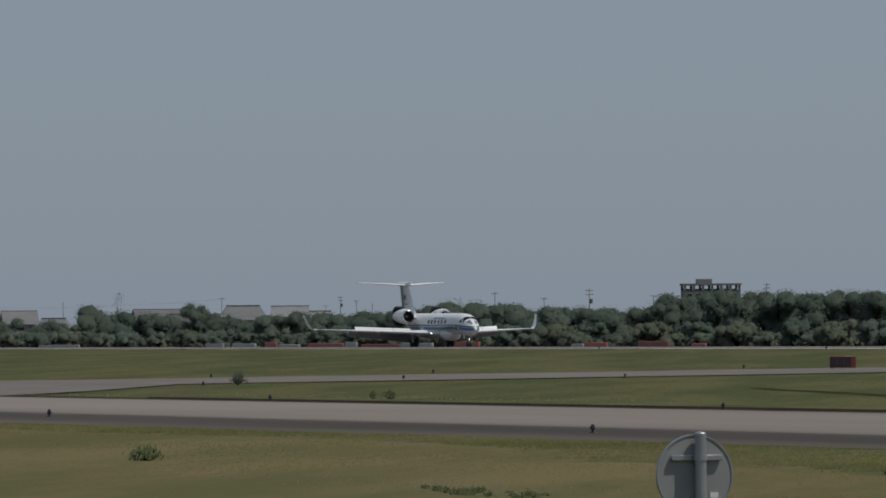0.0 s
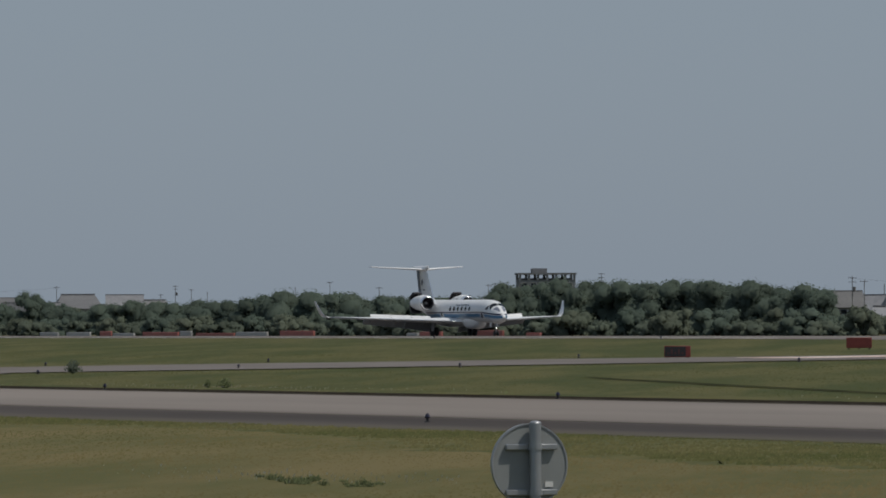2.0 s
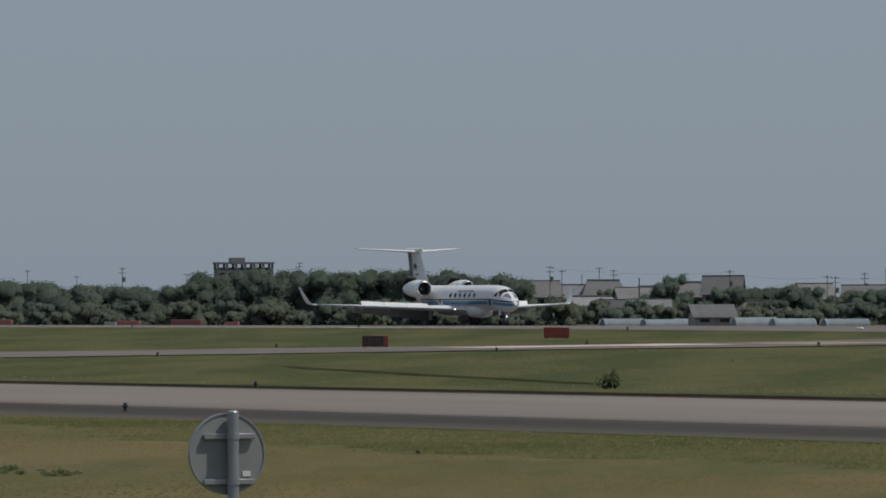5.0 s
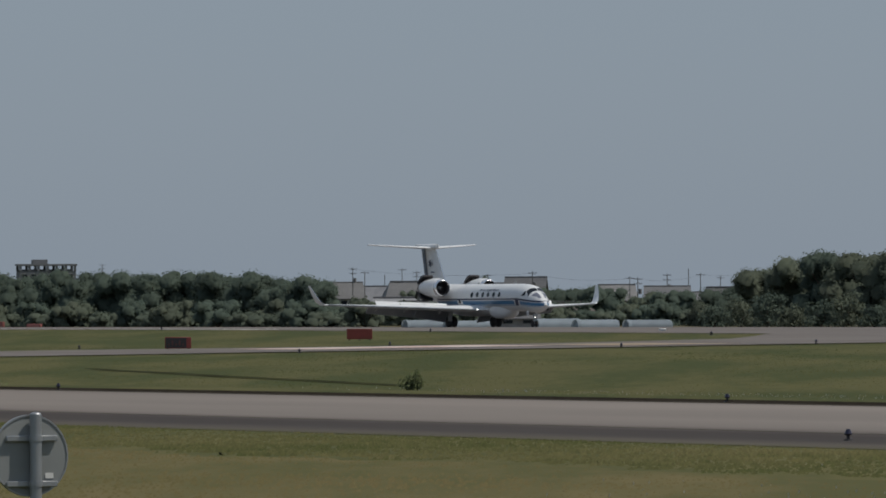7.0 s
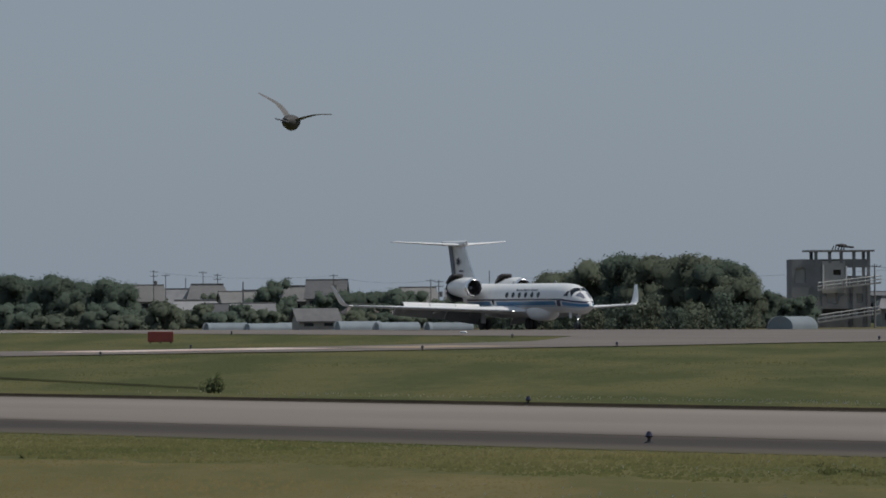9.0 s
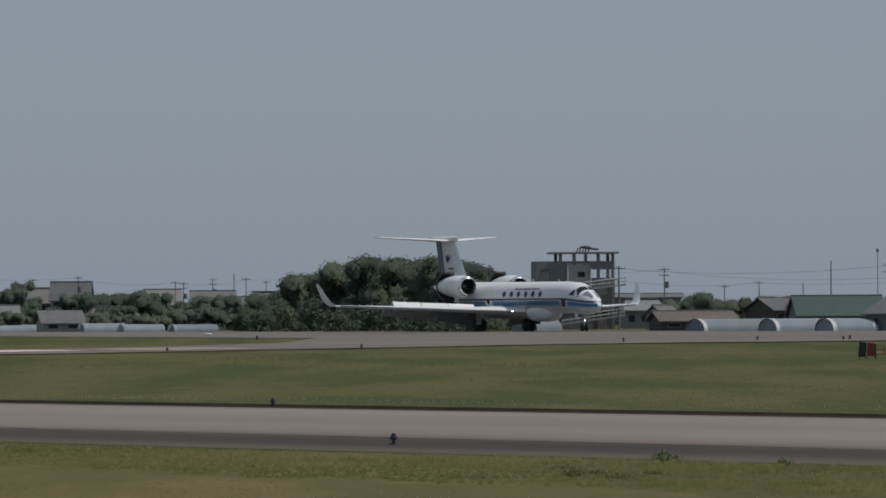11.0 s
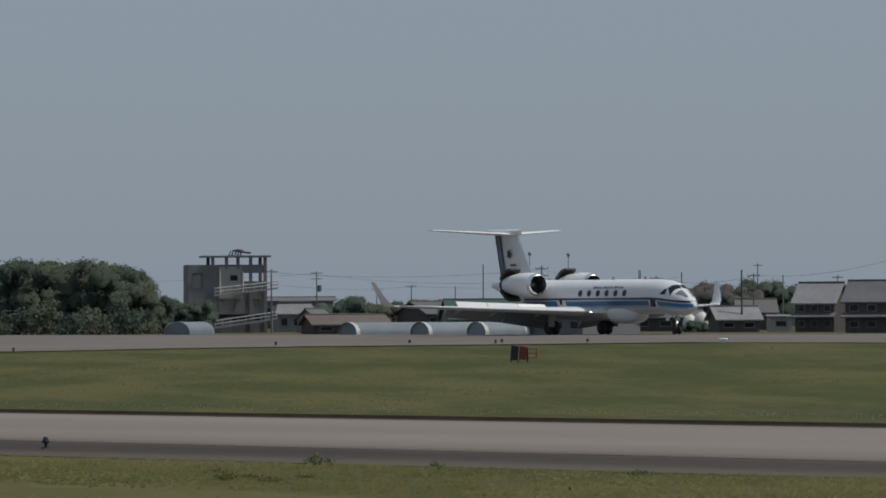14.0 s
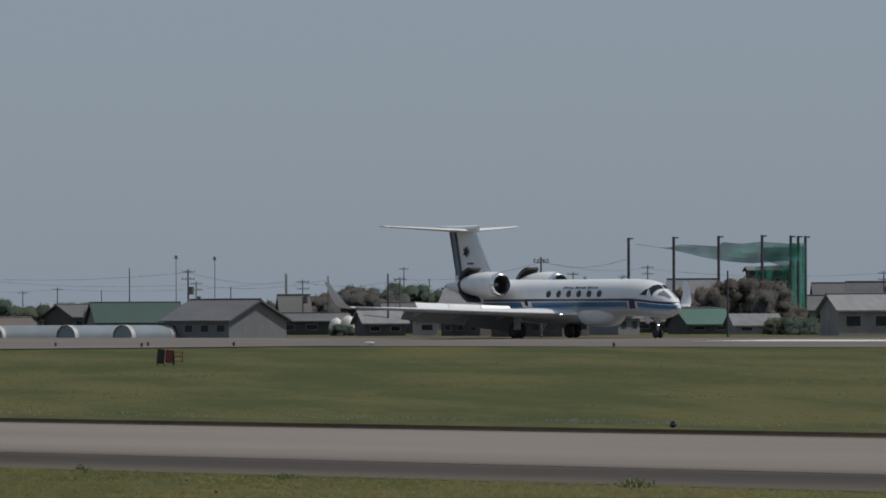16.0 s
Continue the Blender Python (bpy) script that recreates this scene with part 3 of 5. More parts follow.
for i in range(20):
    az = 67.75 - 2.75 * i / 19 + rg.uniform(-0.05, 0.05)
    shrub(az, rg.uniform(442, 470), rg.uniform(4.0, 6.5), rg.uniform(2.2, 3.9), (LEAF, LEAF, LEAF_PALE, LEAF_WARM)[i % 4], 460 + i, "garden hedge bush before the village houses", n=1300)
for i in range(40):
    az = rg.choice((rg.uniform(65.1, 67.8), rg.uniform(65.1, 67.8), rg.uniform(72.9, 75.2), rg.uniform(59.2, 62.2)))
    tree(az, rg.uniform(540, 640), rg.uniform(4.0, 7.0), rg.uniform(4.2, 6.4) * (1.25 if az > 72 else 1.0 if az > 64 else 0.75), (LEAF, LEAF_PALE, LEAF_WARM)[i % 3], 500 + i, "leafy garden tree among the village roofs", 2400)


# ---- houses and sheds ----
def gable_roof(w, d, hw, hr, over=0.45, thick=0.16, hip=0.0):
    """A solid pitched roof with its ridge along x and eaves that stand out."""
    W, Dp = w / 2 + over, d / 2 + over
    if hip < 0.2:
        bm = B()
        k = hr / (d / 2)
        ze = hw - over * k
        for sg in (-1, 1):
            pts = ((0, hw + hr), (sg * Dp, ze), (sg * Dp, ze + thick), (0, hw + hr + thick * 1.3))
            a = [bm.verts.new((-W, py, pz)) for py, pz in pts]
            b = [bm.verts.new((W, py, pz)) for py, pz in pts]
            bm.faces.new(a)
            bm.faces.new(b[::-1])
            for i in range(4):
                j = (i + 1) % 4
                bm.faces.new((a[i], b[i], b[j], a[j]))
        bmesh.ops.recalc_face_normals(bm, faces=bm.faces)
        return bm
    z = hw - over * hr / (d / 2) * 0.5
    r = W - (hip * d / 2)
    bm = B()
    lo = [bm.verts.new(p) for p in ((-W, -Dp, z), (W, -Dp, z), (W, Dp, z), (-W, Dp, z))]
    mid = [bm.verts.new((v.co.x, v.co.y, z + thick)) for v in lo]
    top = [bm.verts.new((-r, 0, hw + hr)), bm.verts.new((r, 0, hw + hr))]
    for i in range(4):
        j = (i + 1) % 4
        bm.faces.new((lo[i], lo[j], mid[j], mid[i]))
    bm.faces.new(lo[::-1])
    bm.faces.new((mid[0], mid[1], top[1], top[0]))
    bm.faces.new((mid[2], mid[3], top[0], top[1]))
    bm.faces.new((mid[1], mid[2], top[1]))
    bm.faces.new((mid[3], mid[0], top[0]))
    bmesh.ops.recalc_face_normals(bm, faces=bm.faces)
    return bm


def house(az, y, w, h, d=None, turn=0.0, wall=None, roof=None, share=0.36, hip=0.5, windows=3, storeys=2, label="two-storey house with a pitched tile roof", ridge_cap=True, name="house", z0=1.0):
    x, y = spot(az, y)
    d = d or w * 0.7
    hw, hr = h * (1 - share), h * share
    t = thing(name, label, name, pose(x, y, z0, 0, 0, az + turn), group="houses beyond the airfield")
    bm = B()
    box(bm, -w / 2, w / 2, -d / 2, d / 2, -0.2, hw)
    if hip < 0.2:
        g = [bm.verts.new(p) for p in ((-w / 2, -d / 2, hw), (-w / 2, d / 2, hw), (-w / 2, 0, hw + hr * 0.97))]
        bm.faces.new(g)
        g = [bm.verts.new(p) for p in ((w / 2, -d / 2, hw), (w / 2, d / 2, hw), (w / 2, 0, hw + hr * 0.97))]
        bm.faces.new(g)
    part("wall", bm, wall or PLASTER, t, smooth=False)
    ro = part("roof", gable_roof(w, d, hw, hr, hip=hip), roof or TILE, t, smooth=False)
    if ridge_cap:
        bm = B()
        r = w / 2 + 0.45 - hip * d / 2
        box(bm, -r, r, -0.14, 0.14, hw + hr + 0.02, hw + hr + 0.32, 0.03)
        part("ridge", bm, TILE, ro, smooth=False)
    if storeys == 2:
        bm = B()
        zl = hw * 0.5
        v = [bm.verts.new(p) for p in ((-w / 2 - 0.3, -d / 2, zl + 0.35), (w / 2 + 0.3, -d / 2, zl + 0.35), (w / 2 + 0.3, -d / 2 - 1.1, zl - 0.1), (-w / 2 - 0.3, -d / 2 - 1.1, zl - 0.1))]
        u = [bm.verts.new((q.co.x, q.co.y, q.co.z + 0.14)) for q in v]
        bm.faces.new(v[::-1])
        bm.faces.new(u)
        for i in range(4):
            bm.faces.new((v[i], v[(i + 1) % 4], u[(i + 1) % 4], u[i]))
        bmesh.ops.recalc_face_normals(bm, faces=bm.faces)
        part("porch_roof", bm, roof or TILE, t, smooth=False)
    for s in range(storeys):
        for k in range(windows):
            wx = -w / 2 + w * (k + 0.5) / windows
            wz = hw * (s + 0.55) / storeys
            ww, wh = w / windows * 0.52, hw / storeys * 0.42
            bm = B()
            box(bm, wx - ww / 2, wx + ww / 2, -d / 2 - 0.05, -d / 2 + 0.02, wz - wh / 2, wz + wh / 2)
            win = part("window", bm, PLASTER, t, smooth=False)
            bm = B()
            box(bm, wx - ww / 2 + 0.07, wx + ww / 2 - 0.07, -d / 2 - 0.075, -d / 2 - 0.055, wz - wh / 2 + 0.07, wz + wh / 2 - 0.07)
            part("pane", bm, GLASSY, win, smooth=False)
    return t


HOUSES = [
    (75.15, 600, 10.4, 10.1, 10, TILE, PLASTER), (74.89, 590, 10, 7.6, -20, TILE_WHITE, PLASTER), (74.11, 600, 14, 9.8, 15, TILE, PLASTER), (73.92, 570, 8, 8.0, -10, TILE, DARKWALL),
    (73.47, 600, 12.5, 10.4, 5, TILE, PLASTER), (73.12, 605, 9.6, 10.1, 0, TILE_WHITE, PLASTER), (73.72, 560, 7.5, 7.8, 10, TILE_WHITE, PLASTER), (72.9, 640, 9, 9.0, 20, TILE, PLASTER),
    (67.75, 600, 8.5, 8.2, 12, TILE, PLASTER), (67.54, 610, 7.2, 7.4, -14, TILE_WHITE, DARKWALL), (67.26, 600, 8.5, 8.2, 8, TILE, PLASTER), (67.02, 570, 7.5, 6.4, 16, TILE, PLASTER),
    (66.88, 620, 6, 7.0, -20, TILE_WHITE, PLASTER), (66.59, 600, 6, 7.6, 10, TILE, DARKWALL), (66.36, 600, 7.5, 8.7, -8, TILE, PLASTER), (65.68, 600, 6.5, 7.0, 15, TILE, PLASTER),
    (67.35, 520, 9.5, 4.6, 5, TILE_WHITE, PLASTER), (67.12, 500, 7.5, 3.8, -12, TILE, DARKWALL), (66.92, 480, 6.5, 3.8, 5, TILE_WHITE, PLASTER), (66.06, 470, 7, 3.4, 12, TILE_BROWN, DARKWALL),
    (65.3, 600, 8, 6.6, 0, TILE, PLASTER), (65.1, 560, 7, 5.2, 18, TILE_WHITE, PLASTER), (64.9, 640, 7, 6.6, 4, TILE, PLASTER),
    (59.43, 540, 3.8, 5.2, 10, TILE, DARKWALL), (62.92, 520, 3.6, 3.8, 0, TILE_WHITE, PLASTER), (62.08, 500, 5.5, 4.0, 12, TILE_WHITE, PLASTER), (61.93, 470, 4.0, 3.0, 60, TILE_WHITE, PLASTER),
    (57.08, 600, 5.6, 5.6, -10, TILE_RED, PLASTER), (58.2, 700, 8.5, 7.0, 35, TILE_WHITE, GREYWALL),
    (55.38, 800, 7.3, 8.0, 8, TILE, PLASTER), (55.12, 700, 6.4, 7.4, -10, TILE, PLASTER), (56.65, 620, 6, 5.6, 0, TILE, PLASTER),
    (58.62, 540, 5, 4.0, 10, TILE, DARKWALL), (55.6, 640, 6, 5.0, 10, TILE_WHITE, PLASTER),
]
for i, (az, y, w, h, turn, roof, wall) in enumerate(HOUSES):
    word = "brown-tiled" if roof == TILE_BROWN else "red-tiled" if roof == TILE_RED else "pale-roofed" if roof == TILE_WHITE else "grey-tiled"
    house(az, y, w, h, None, turn, wall, roof, storeys=2 if h > 5 else 1, hip=(0.0, 0.45, 0.0)[i % 3], label=f"{word} {'two' if h > 5 else 'one'}-storey house beyond the airfield")
rh = random.Random(12)
for i in range(34):
    az = rh.choice((rh.uniform(66.2, 68.0), rh.uniform(64.6, 66.2), rh.uniform(72.8, 75.3), rh.uniform(55.0, 62.2)))
    y = rh.uniform(640, 760)
    h = rh.uniform(5.0, 7.6) * (1.18 if az > 72 else 0.92 if az > 64 else 0.62)
    house(az, y, rh.uniform(5, 9), h, None, rh.uniform(-40, 40), rh.choice((PLASTER, DARKWALL, GREYWALL)), rh.choice((TILE, TILE, TILE_WHITE, TILE_BROWN)), hip=rh.choice((0.0, 0.5)), storeys=1, windows=2, label="distant house in the village behind the airfield")
# large dark barn-like houses near the fence
house(58.12, 470, 4.8, 5.6, 5, -20, DARKWALL, TILE_WHITE, 0.36, 0.0, 3, 2, "dark timber house with a grey tile gable roof")
house(57.38, 462, 3.6, 4.2, 4, -30, DARKWALL, TILE_WHITE, 0.4, 0.0, 2, 1, "small dark annex with a pale gable roof")
house(57.63, 450, 8.0, 5.6, 6, -14, DARKWALL, TILE, 0.36, 0.0, 4, 2, "two-storey dark timber house with a grey tile roof")
house(55.19, 480, 7.0, 4.4, 5, 24, PLASTER, TILE_WHITE, 0.34, 0.0, 2, 1, "plastered farmhouse with a pale tile roof")
house(61.70, 440, 9.5, 2.2, 5, 18, DARKWALL, TILE_BROWN, 0.45, 0.0, 3, 1, "low brown-roofed timber outbuilding", name="outbuilding")
house(62.05, 640, 12.6, 5.4, 6, 0, GREYWALL, TILE, 0.10, 0.0, 4, 1, "long flat grey warehouse", name="warehouse")
house(58.78, 470, 5.0, 2.9, 5, 14, DARKWALL, TILE_WHITE, 0.45, 0.0, 2, 1, "dark shed with a pale sheet roof", name="shed")
house(58.44, 480, 2.7, 1.9, 2.4, 10, TARP_WHITE, TILE_WHITE, 0.06, 0.0, 1, 1, "small white box hut", name="hut", ridge_cap=False)
house(66.45, 420, 5.6, 2.8, 4, 14, PLASTER, TILE_WHITE, 0.5, 0.0, 2, 1, "low hut with a white sheet roof", name="hut", ridge_cap=False)
house(59.30, 500, 9, 2.6, 4, 4, DARKWALL, TILE, 0.3, 0.0, 3, 1, "low dark farm shed", name="shed")
house(56.80, 560, 6.4, 5.1, 5, 34, DARKWALL, TILE_BROWN, 0.42, 0.0, 2, 2, "brown-tiled timber house with a dark gable end")
house(57.02, 500, 4.2, 3.9, 4.4, 52, GREYWALL, TILE_WHITE, 0.42, 0.0, 2, 1, "grey-walled barn with a pale tile gable roof", name="barn")
house(56.43, 660, 7.5, 7.8, 6, -12, PLASTER, TILE_WHITE, 0.4, 0.0, 2, 2, "pale plastered house behind bare trees")
house(55.98, 520, 5.6, 2.3, 4, 16, PLASTER, TILE_WHITE, 0.5, 0.0, 2, 1, "low shed with a whitish sheet roof", name="shed", ridge_cap=False)
house(56.38, 520, 6.2, 3.0, 5, 30, DARKWALL, GREENBRIGHT, 0.55, 0.0, 2, 1, "dark barn with a green metal roof", name="barn")
house(60.62, 560, 13, 4.4, 9, 10, GREYWALL, TILE_GREEN, 0.62, 0.0, 3, 1, "wide hall with a green metal roof", name="barn")
house(61.05, 580, 8, 4.2, 7, 40, DARKWALL, TILE, 0.4, 0.0, 3, 1, "grey-roofed farm building behind the greenhouses", name="barn")
house(59.94, 410, 9.0, 4.0, 9.6, -40, GREYWALL, TILE, 0.5, 0.0, 4, 1, "grey sheet-metal farm shed with a wide gable roof", name="shed")


# ---- greenhouses ----
def greenhouse(az, y, length, h, width=5.0, turn=0.0):
    x, y = spot(az, y)
    t = thing("greenhouse", "low arched greenhouse tunnel with translucent film", "greenhouse", pose(x, y, 1.0, 0, 0, az + turn), group="greenhouses")
    width = 6.0 if turn in (9, 20) else width

    def arch(px, k=1.0):
        return [(px, -width / 2 * k * math.cos(a), h * k * (math.sin(a) ** 0.75)) for a in np.linspace(0, math.pi, 17)]
    part("film", loft([arch(px) for px in np.linspace(-length / 2, length / 2, 12)]), FILM_M, t)
    for px in np.linspace(-length / 2, length / 2, 2):
        ring = [arch(px - 0.22, 1.012), arch(px + 0.22, 1.012)]
        part("hoop", loft(ring, caps=False), HOOP if turn == 20 else FILM_M, t)


for az, y, ln, h, turn in [(67.12, 420, 5.4, 1.05, 9), (66.82, 421, 5.0, 0.95, 9), (66.13, 420, 5.4, 1.2, 9), (65.84, 421, 5.2, 1.05, 9), (62.87, 430, 3.6, 1.6, 40), (61.41, 400, 8.0, 1.5, 20), (60.92, 401, 6.3, 1.5, 20), (60.55, 402, 4.6, 1.5, 20),
                           (66.60, 436, 5, 1.0, 9), (65.45, 425, 5.5, 1.0, 9)]:
    greenhouse(az, y, ln, h, 5.0, turn)


# ---- concrete training tower ----
def tower(az, y):
    x, y = spot(az, y)
    t = thing("concrete_tower", "weathered concrete training tower with open top floor and ramps", "tower", pose(x, y, 1.0, 0, 0, az + 8))

    def wall(name, material, *boxes):
        bm = B()
        for q in boxes:
            box(bm, *q)
        return part(name, bm, material, t, smooth=False)
    # closed stair block with a recessed pale panel
    wall("stair_block", CONCWALL, (-5.6, -5.1, -2.5, 2.5, 0, 9.1), (-3.7, -1.5, -2.5, 2.5, 0, 9.1), (-5.1, -3.7, -2.5, 2.5, 0, 6.0), (-5.1, -3.7, -2.5, 2.5, 8.0, 9.1))
    wall("recess_panel", CONCPALE, (-5.1, -3.7, -2.1, -1.9, 6.0, 8.0))
    # middle bay with a small opening; its sunlit look is put into the colour
    wall("middle_bay", CONCPALE, (-1.5, 0.0, -2.6, 2.3, 4.6, 8.9), (1.0, 1.6, -2.6, 2.3, 4.6, 8.9), (0.0, 1.0, -2.6, 2.3, 4.6, 7.0), (0.0, 1.0, -2.6, 2.3, 7.7, 8.9))
    # dark sheet standing in for the shade inside the small opening
    wall("recess_back", DARKWALL, (0.0, 1.0, -1.9, -1.7, 7.0, 7.7))
    wall("middle_base", CONCWALL, (-1.5, 1.6, -2.55, 2.3, 0, 1.7), (-1.5, 1.6, -2.55, 2.3, 2.5, 3.2), (-1.5, -0.9, -2.55, 2.3, 3.2, 4.6), (0.6, 1.6, -2.55, 2.3, 3.2, 4.6))
    wall("window_back", CONCPALE, (-0.9, 0.6, -2.2, -2.0, 3.2, 4.6))
    # shade within the low openings, put in as a dark sheet
    wall("dark_back", DARKWALL, (-1.5, 5.0, -1.6, -1.4, 1.7, 2.5))
    # open right bay: sky shows through below the parapet
    wall("parapet", CONCWALL, (1.6, 5.0, -2.5, -2.25, 8.0, 9.1), (1.6, 5.0, 2.1, 2.3, 8.3, 9.1), (-5.4, 5.0, 1.4, 1.6, 8.6, 9.15))
    wall("right_bay", CONCWALL, (1.6, 5.0, -2.5, 2.3, 4.5, 6.9), (1.6, 5.0, -2.5, 2.3, 2.5, 3.3), (1.6, 2.0, -2.5, 2.3, 3.3, 4.5), (3.9, 5.0, -2.5, 2.3, 3.3, 4.5), (1.6, 5.0, -2.5, 2.3, 0, 1.7))
    wall("window_back", CONCPALE, (2.0, 3.9, -2.1, -1.9, 3.3, 4.5))
    for px in (2.5, 3.1):
        wall("mullion", CONCWALL, (px - 0.1, px + 0.1, -2.45, -2.15, 3.3, 4.5))
    wall("roof_slab", CONCWALL, (-3.4, 5.5, -3.0, 3.0, 10.1, 10.35))
    for px in (-2.3, -0.45, 1.1, 2.8, 4.75):
        wall("column", CONCWALL, (px - 0.2, px + 0.2, -2.62, -2.2, 8.6 if px < 1.5 else 0, 10.1))
    for px in (-2.3, 4.75):
        wall("column", CONCWALL, (px - 0.2, px + 0.2, 2.0, 2.4, 6.9, 10.1))
    for px, za, zb in ((-1.4, 5.2, 8.4), (1.7, 5.4, 8.2)):
        part("downpipe", rod(B(), (px, -2.75, za), (px, -2.75, zb), 0.12, None, 8), HOOP, t, "pale vertical downpipe")
    bm = B()
    for a in range(5):
        rod(bm, (0.2 + 0.4 * a, 0, 10.3), (0.5 + 0.35 * a, 0.2, 10.95 + 0.2 * math.sin(a * 2)), 0.1, 0.08, 6)
    box(bm, 0.5, 2.0, -0.4, 0.4, 10.85, 11.1, 0.05, pose(0, 0, 0, 0, 6, 0))
    ball(bm, (1.5, 0, 11.0), (0.75, 0.4, 0.22))
    part("roof_machinery", bm, DARKMETAL, t, smooth=False)
    for za, zb, xa, xb in ((4.9, 5.85, -2.3, 6.2), (0.6, 1.75, -2.3, 6.0)):
        deck = B()
        k = (zb - za) / (xb - xa)
        box(deck, 0, xb - xa, -4.3, -3.4, 0, 0.22, 0, pose(xa, 0, za, 0, -math.degrees(math.atan(k)), 0))
        ramp = part("ramp", deck, CONCPALE, t, "pale sloping access ramp")
        rail = B()
        for dz in (0.6, 1.05):
            rod(rail, (xa, -4.2, za + dz), (xb, -4.2, zb + dz), 0.08, None, 6)
        for u in np.linspace(0, 1, 9):
            rod(rail, (xa + (xb - xa) * u, -4.2, za + (zb - za) * u), (xa + (xb - xa) * u, -4.2, za + (zb - za) * u + 1.05), 0.05, None, 5)
        part("rail", rail, HOOP, ramp, smooth=False)


tower(62.58, 470)


# ---- far block on the wooded rise ----
def far_block(az, y):
    x, y = spot(az, y)
    t = thing("apartment_block", "grey concrete block rising behind the trees", "building", pose(x, y, 1.0, 0, 0, az + 6))
    bm = B()
    box(bm, -7.6, 7.6, -4, 4, 0, 13.5)
    part("wall", bm, CONCWALL, t, smooth=False)
    bm = B()
    box(bm, -7.9, 7.9, -4.3, 4.3, 14.9, 15.4)
    part("roof", bm, CONCWALL, t, smooth=False)
    bm = B()
    box(bm, -3.8, 0.2, -2, 2, 15.4, 16.6)
    part("penthouse", bm, CONCWALL, t, smooth=False)
    for k in range(7):
        px = -7.3 + k * 14.6 / 6
        for py in (-3.9, 3.9):
            bm = B()
            box(bm, px - 0.32, px + 0.32, py - 0.25, py + 0.25, 13.5, 14.9)
            part("column", bm, CONCWALL, t, smooth=False)
    for k in range(6):
        px = -6.1 + k * 2.43
        win = part("window", box(B(), px - 0.75, px + 0.75, -4.06, -3.98, 11.2, 12.8), CONCPALE, t, smooth=False)
        part("pane", box(B(), px - 0.65, px + 0.65, -4.09, -4.065, 11.3, 12.7), GLASSY, win, smooth=False)
    bm = B()
    box(bm, -7.6, 7.6, 3.2, 3.5, 13.5, 14.0)
    part("parapet", bm, CONCWALL, t, smooth=False)


far_block(69.96, 700)


# ---- poles, wires, net ----
def utility_pole(az, y, h, arms=2, r=0.16, material=None, box_on=False, label="concrete utility pole with crossarms"):
    x, y = spot(az, y)
    t = thing("utility_pole", label, "pole", pose(x, y, 1.0, 0, 0, az + 15), group="poles")
    bm = B()
    rod(bm, (0, 0, -0.3), (0, 0, h), r, r * 0.65, 8)
    part("shaft", bm, material or POLE_M, t)
    for k in range(arms):
        bm = B()
        z = h - 0.35 - 0.9 * k
        box(bm, -0.8, 0.8, -0.05, 0.05, z - 0.045, z + 0.045)
        for px in (-0.8, -0.3, 0.3, 0.8):
            rod(bm, (px, 0, z), (px, 0, z + 0.22), 0.045, 0.04, 6)
        part("crossarm", bm, DARKPOLE, t, smooth=False)
    if box_on:
        bm = B()
        rod(bm, (0.45, 0, h - 3.2), (0.45, 0, h - 2.2), 0.32, None, 10)
        part("transformer", bm, POLE_M, t)
    return x, y, 1.0 + h


POLES = [
    (73.63, 600, 12.9, 1), (74.82, 600, 12.7, 0), (72.74, 700, 14.2, 2), (71.84, 650, 12.3, 0), (71.58, 600, 12.7, 1), (71.21, 600, 11.1, 1), (70.87, 560, 12.2, 2),
    (70.34, 700, 13.0, 1), (70.25, 700, 13.2, 1), (70.39, 700, 12.7, 1), (70.15, 700, 12.6, 1), (69.54, 700, 15.1, 2), (72.62, 700, 13.0, 1), (72.50, 700, 12.0, 0), (72.85, 700, 11.6, 1), (67.66, 600, 11.4, 2), (67.57, 600, 10.6, 1), (67.29, 640, 11.6, 1), (67.18, 640, 11.0, 2),
    (66.99, 480, 7.4, 0), (67.42, 640, 10.2, 0), (66.31, 600, 10.0, 2), (66.65, 640, 10.1, 1), (65.58, 600, 8.7, 1), (65.52, 600, 8.5, 2), (65.14, 640, 10.5, 0), (65.05, 640, 9.6, 1), (65.3, 640, 9.6, 2),
    (60.66, 560, 9.8, 0), (60.22, 480, 8.4, 2), (60.16, 560, 7.6, 2), (59.49, 620, 9.3, 0), (59.36, 520, 7.3, 2), (59.17, 560, 8.2, 0), (62.25, 460, 8.3, 1), (61.91, 560, 9.2, 2), (57.57, 430, 8.3, 1),
    (57.33, 600, 8.7, 1), (58.41, 560, 7.6, 0), (58.72, 470, 7.4, 0), (58.63, 520, 7.5, 1), (58.41, 600, 7.6, 0), (57.57, 480, 9.2, 1), (56.17, 440, 6.9, 0), (56.77, 600, 9.5, 2), (59.48, 620, 9.2, 0),
    (61.46, 620, 6.9, 1), (60.87, 620, 7.0, 0), (58.60, 700, 11.0, 1), (61.2, 620, 7.4, 1), (59.9, 620, 7.2, 0), (58.0, 620, 8.0, 1), (55.0, 620, 8.5, 2), (62.3, 640, 8.5, 1), (64.9, 700, 9.5, 1), (56.95, 640, 8.6, 1),
]
TOPS = []
for i, (az, y, h, arms) in enumerate(POLES):
    near = y < 500
    TOPS.append(utility_pole(az, y, h, arms, 0.14 if near else 0.12, DARKPOLE if near and arms == 0 else None, arms == 2, "concrete utility pole with crossarms" if arms else "plain upright pole beyond the airfield"))
